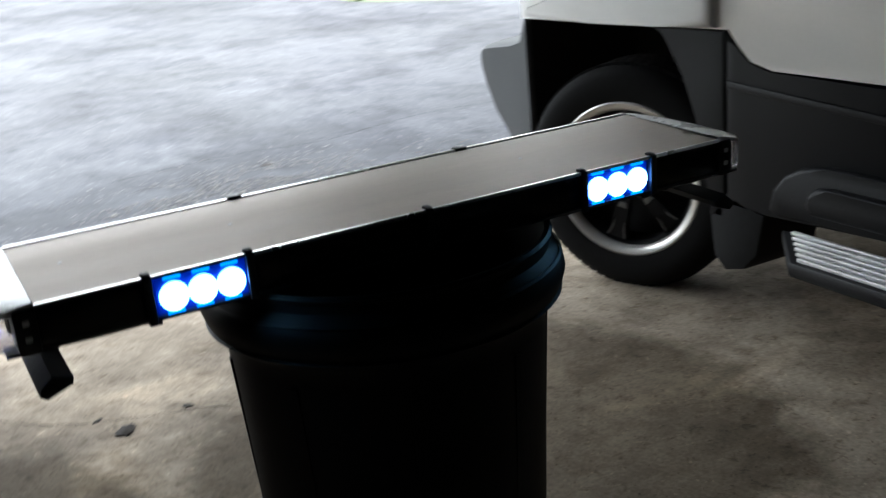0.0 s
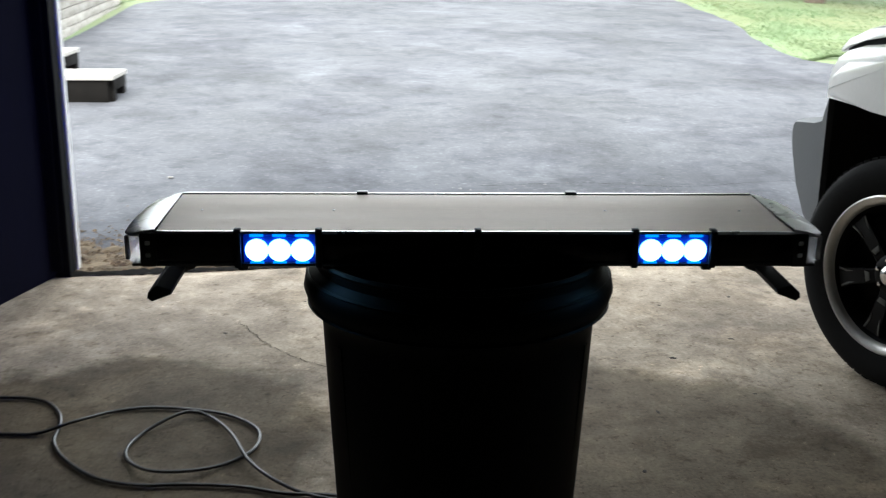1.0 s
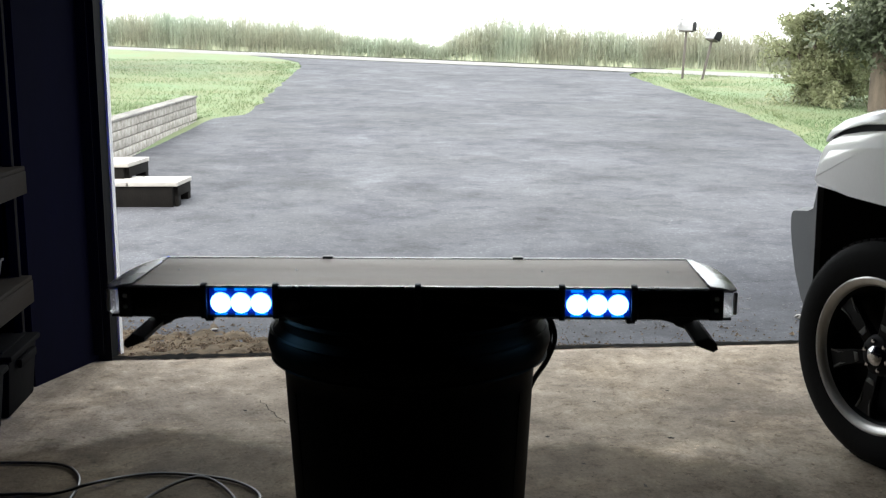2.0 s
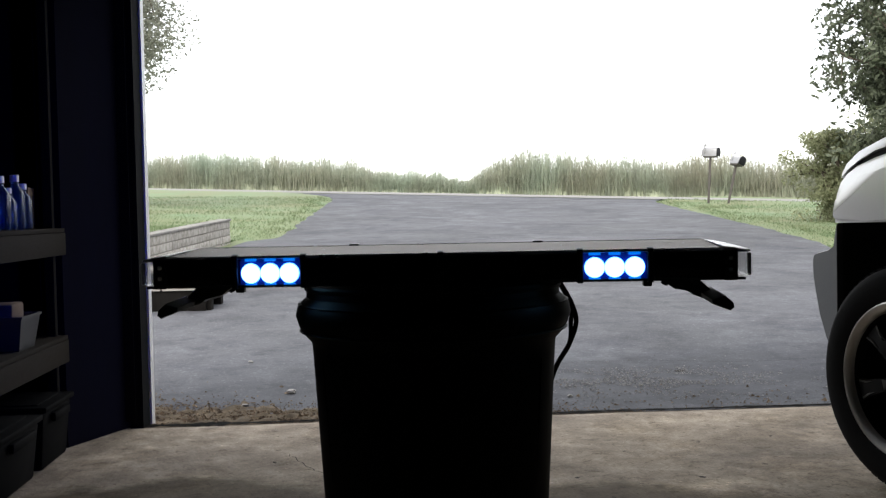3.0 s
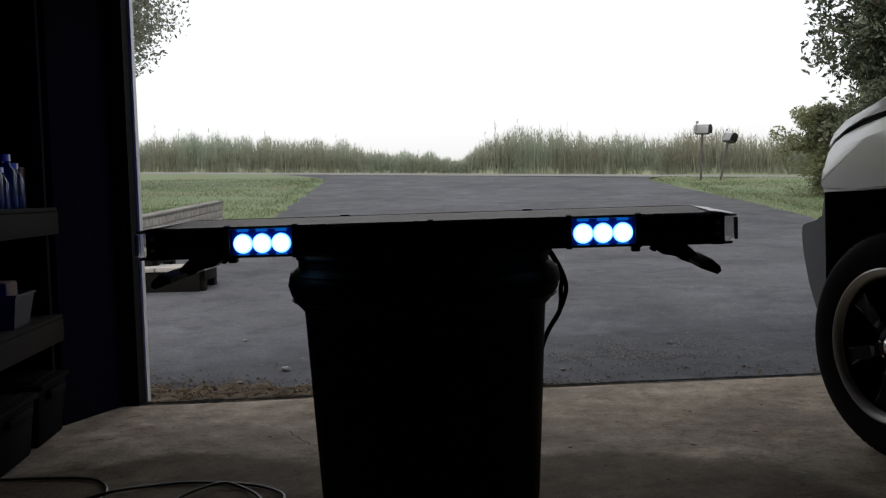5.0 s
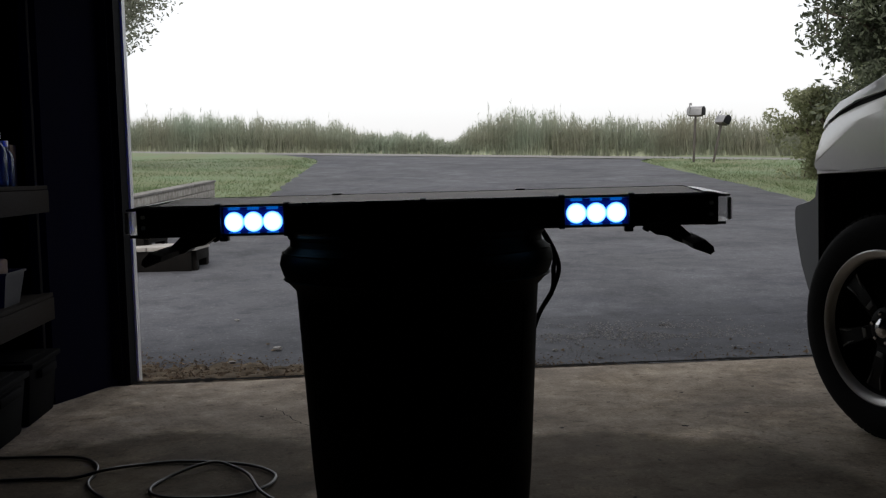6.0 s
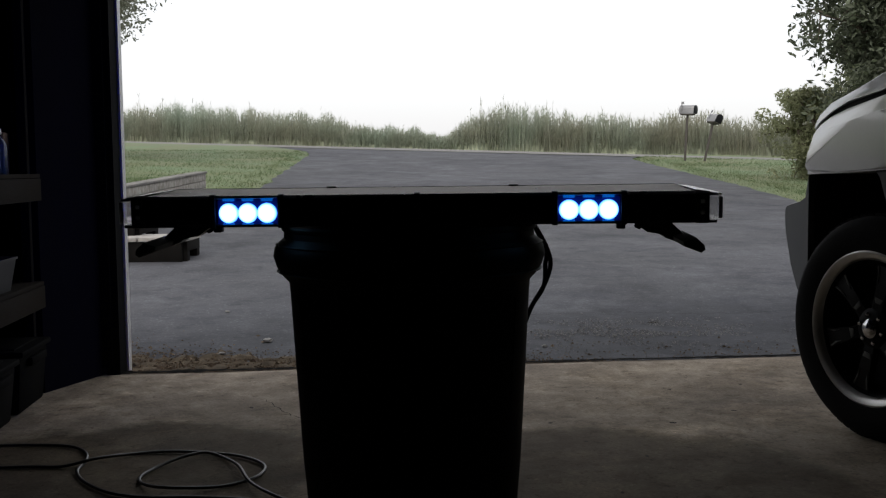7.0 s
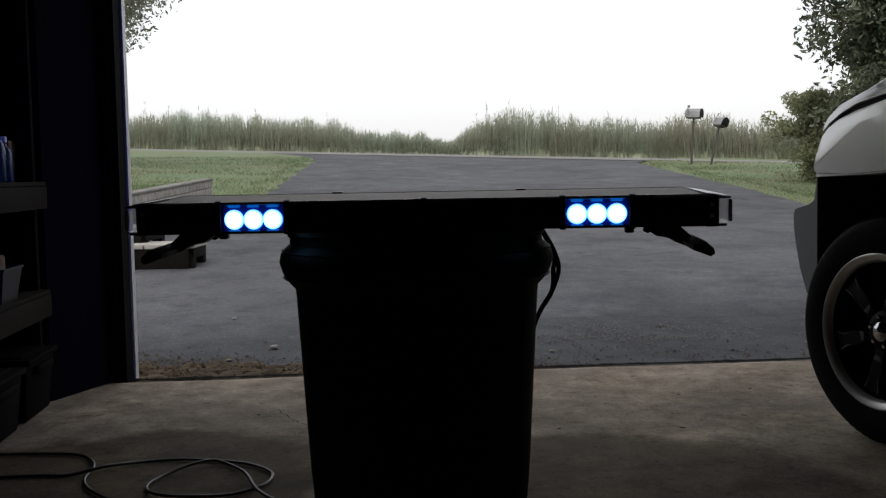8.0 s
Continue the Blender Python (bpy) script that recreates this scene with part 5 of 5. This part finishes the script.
# ---- plants ----
def leaf_cloud(rnd, verts, faces, c, spread, count, size, flat=0.8):
    for i in range(count):
        while True:
            p = Vector((rnd.uniform(-1, 1), rnd.uniform(-1, 1), rnd.uniform(-1, 1)))
            if p.length < 1:
                break
        p = Vector((p.x * spread, p.y * spread, p.z * spread * flat)) + c
        n = Vector((rnd.gauss(0, 1), rnd.gauss(0, 1), rnd.gauss(0.4, 1))).normalized()
        u = n.orthogonal().normalized()
        u.rotate(Matrix.Rotation(rnd.uniform(0, 6.28), 3, n))
        v = n.cross(u)
        s = size * rnd.uniform(0.6, 1.3)
        b = len(verts)
        verts += [tuple(p - u * s), tuple(p - v * s * 0.42 + n * s * 0.1), tuple(p + u * s), tuple(p + v * s * 0.42 + n * s * 0.1)]
        faces += [(b, b + 1, b + 2), (b, b + 2, b + 3)]


def tree(name, base, height, trunk_r, crown_r, crown_lo, leaves, size, leaf_mat, label, category, seed, limbs=16, sub=5, droop=0.0, wide=1.0):
    rnd = random.Random(seed)
    t = thing(name, Matrix.Translation(base), label, category)
    bm = bmesh.new()
    top = Vector((rnd.uniform(-0.3, 0.3), rnd.uniform(-0.3, 0.3), height * 0.86))
    trunk = smooth_line([(0, 0, -0.15), (0.02, 0.03, height * 0.25), tuple(top * 0.6 + Vector((0.08, 0, 0))), tuple(top)], 6)
    tube(bm, trunk, lambda f: trunk_r * (1.25 - f) + 0.012, 9)
    tips = []
    for i in range(limbs):
        h = crown_lo + (height - crown_lo) * (i + 0.5) / limbs * 0.88
        k = min(1, h / (height * 0.86))
        p0 = trunk[int(k * (len(trunk) - 1))]
        a = i * 2.4 + rnd.uniform(-0.4, 0.4)
        f = (h - crown_lo) / (height - crown_lo)
        reach = crown_r * (0.55 + 0.75 * math.sin(math.pi * min(1, f * 0.85 + 0.15))) * rnd.uniform(0.6, 1.25) * 0.8
        p3 = p0 + Vector((math.cos(a) * reach * wide, math.sin(a) * reach, reach * rnd.uniform(0.1, 0.6) - droop * reach))
        p1 = p0 + (p3 - p0) * 0.4 + Vector((0, 0, reach * 0.12))
        line = smooth_line([tuple(p0), tuple(p1), tuple(p3)], 5)
        tube(bm, line, lambda f, r=trunk_r: max(0.008, r * 0.4 * (1 - f)), 6)
        for k in range(sub):
            q0 = line[min(len(line) - 1, int((0.35 + 0.65 * k / sub) * (len(line) - 1)))]
            q1 = q0 + Vector((rnd.gauss(0, 1), rnd.gauss(0, 1), rnd.gauss(0.1, 0.7))).normalized() * reach * rnd.uniform(0.25, 0.5)
            q1.z -= droop * 0.3
            tube(bm, smooth_line([tuple(q0), tuple((q0 + q1) / 2 + Vector((0, 0, 0.04))), tuple(q1)], 3), lambda f: 0.013 * (1.1 - f) + 0.003, 5)
            tips += [(q0 + q1) / 2, q1, q1 + Vector((rnd.gauss(0, 0.2), rnd.gauss(0, 0.2), rnd.gauss(-0.05, 0.15)))]
    part("trunk", bm, M_BARK, t, "branching brown trunk and limbs")
    verts, faces = [], []
    per = max(4, leaves // len(tips))
    for c in tips:
        leaf_cloud(rnd, verts, faces, c, crown_r * rnd.uniform(0.14, 0.28), int(per * rnd.uniform(0.5, 1.5)), size)
    crown = raw("crown", verts, faces, leaf_mat, t)
    crown["kind"] = "stuff"


tree("tree", (6.38, 15.2, rise(6.38, 15.2)), 6.4, 0.13, 1.1, 1.3, 42000, 0.058, M_LEAF_DARK, "dark leafy tree at the edge of the lawn", "tree", 11, limbs=46, sub=9)
tree("tree", (7.45, 14.2, rise(7.45, 14.2)), 6.4, 0.15, 1.45, 1.3, 70000, 0.058, M_LEAF_DARK, "dark leafy tree standing beside the first", "tree", 12, limbs=40, sub=9)
tree("tree", (-10.05, 20.5, rise(-10.05, 20.5)), 9.0, 0.2, 2.75, 3.4, 260000, 0.055, M_LEAF_HAZE, "tree overhanging the lawn, mist haze in its leaf colour", "tree", 13, limbs=58, sub=11, droop=0.25)
tree("shrub", (5.85, 16.4, rise(5.85, 16.4)), 1.6, 0.05, 0.8, 0.15, 22000, 0.04, M_LEAF_OLIVE, "olive green rounded shrub below the trees", "shrub", 14, limbs=16, sub=6)
tree("shrub", (7.2, 17.6, rise(7.2, 17.6)), 2.2, 0.05, 1.3, 0.25, 8000, 0.055, M_LEAF_OLIVE, "broad olive shrub behind the trees", "shrub", 15, limbs=16, sub=6)


def reed_height(x):
    """The uneven top of the reed belt along the road."""
    h = 0.98 + 0.32 * sstep(-1.5, 0.5, x)
    h += 0.14 * sstep(-4.5, -9, x)
    h -= 0.42 * sstep(-5.5, -4, x) * sstep(-0.6, -1.3, x)
    h += 0.08 * math.sin(x * 1.1) + 0.18 * noise.noise((x * 0.5, 0, 0)) + 0.2 * noise.noise((x * 2.3, 0, 4))
    h -= 0.15 * sstep(4.6, 5.4, x) * sstep(7, 6, x)
    return h


def reeds():
    rnd = random.Random(21)
    verts, faces = [], []
    for i in range(30000):
        x = rnd.uniform(-22, 22) if rnd.random() < 0.85 else rnd.uniform(-45, 45)
        row = abs(rnd.gauss(0, 1.1))
        y = 35.0 - 0.5 * x + row if x < 0 else 35.0 - 0.5 * x + row
        z = rise(x, y) + 0.01
        h = reed_height(x * 35 / max(22, y)) * rnd.uniform(0.4, 1.1) * max(0.7, y / 35)
        if rnd.random() < 0.012:
            h *= rnd.uniform(1.1, 1.4)
        lx, ly = rnd.gauss(0, 0.07) * h, rnd.gauss(0, 0.07) * h
        a = rnd.uniform(0, 3.14)
        w = rnd.uniform(0.005, 0.014)
        dx, dy = w * math.cos(a), w * math.sin(a)
        b = len(verts)
        m = rnd.uniform(0.5, 0.75)
        verts += [(x - dx, y - dy, z), (x + dx, y + dy, z), (x + lx * m + dx, y + ly * m + dy, z + h * m), (x + lx * m - dx, y + ly * m - dy, z + h * m), (x + lx, y + ly, z + h)]
        faces += [(b, b + 1, b + 2, b + 3), (b + 3, b + 2, b + 4)]
        for k in range(6):
            f = rnd.uniform(0.2, 0.99)
            px, py, pz = x + lx * f, y + ly * f, z + h * f
            aa = rnd.uniform(0, 6.28)
            ln = rnd.uniform(0.02, 0.09)
            ex, ey, ez = px + ln * math.cos(aa), py + ln * math.sin(aa), pz + rnd.uniform(0.06, 0.24)
            b = len(verts)
            verts += [(px, py, pz - 0.02), (ex, ey, ez), (px + 0.012 * math.sin(aa), py - 0.012 * math.cos(aa), pz + 0.03)]
            faces.append((b, b + 1, b + 2))
    tagged(raw("reeds", verts, faces, M_REED_HAZE), "tall green and straw-coloured reeds along the far roadside, paled for haze", "reeds", kind="stuff")
    verts, faces = [], []
    n = 240
    for i in range(n + 1):
        x = -60 + 120 * i / n
        y = 35.6 - 0.5 * x
        h = reed_height(x * 35 / max(22, y)) * 0.4 * max(0.7, y / 35)
        z = rise(x, y)
        for k, (dy, f) in enumerate(((-0.5, 0), (-0.25, 0.75), (0.2, 1), (2.5, 1.0), (3, 0))):
            verts.append((x, y + dy + 0.15 * noise.noise((x, k, 0)), z + h * f * (1 + 0.25 * noise.noise((x * 1.7, k, 9)))))
    for i in range(n):
        for k in range(4):
            faces.append((i * 5 + k, (i + 1) * 5 + k, (i + 1) * 5 + k + 1, i * 5 + k + 1))
    tagged(raw("reed_undergrowth", verts, faces, M_REED_BASE, smooth=True), "dense undergrowth at the foot of the reeds, lightened for haze", "undergrowth", kind="stuff")


reeds()


def grass():
    rnd = random.Random(31)
    verts, faces = [], []
    count = 0
    while count < 90000:
        side = rnd.random()
        y = 8.2 + 20 * rnd.random() ** 1.4
        if side < 0.5:
            x = left_edge(y) - 0.02 - rnd.random() ** 1.5 * 9
        else:
            y = max(y, 9)
            x = right_edge(y) + 0.02 + rnd.random() ** 1.5 * 6
        if y > 28.6 - 0.5 * x:
            continue
        z = rise(x, y) + lawn_lift(x, y) - 0.01
        h = rnd.uniform(0.02, 0.05) * (1.5 if rnd.random() < 0.08 else 1)
        a = rnd.uniform(0, 6.28)
        w = rnd.uniform(0.004, 0.009)
        b = len(verts)
        verts += [(x - w * math.cos(a), y - w * math.sin(a), z), (x + w * math.cos(a), y + w * math.sin(a), z), (x + rnd.gauss(0, 0.03), y + rnd.gauss(0, 0.03), z + h)]
        faces.append((b, b + 1, b + 2))
        count += 1
    tagged(raw("grass", verts, faces, M_BLADE), "short green lawn grass with ragged edges", "grass", kind="stuff")


grass()
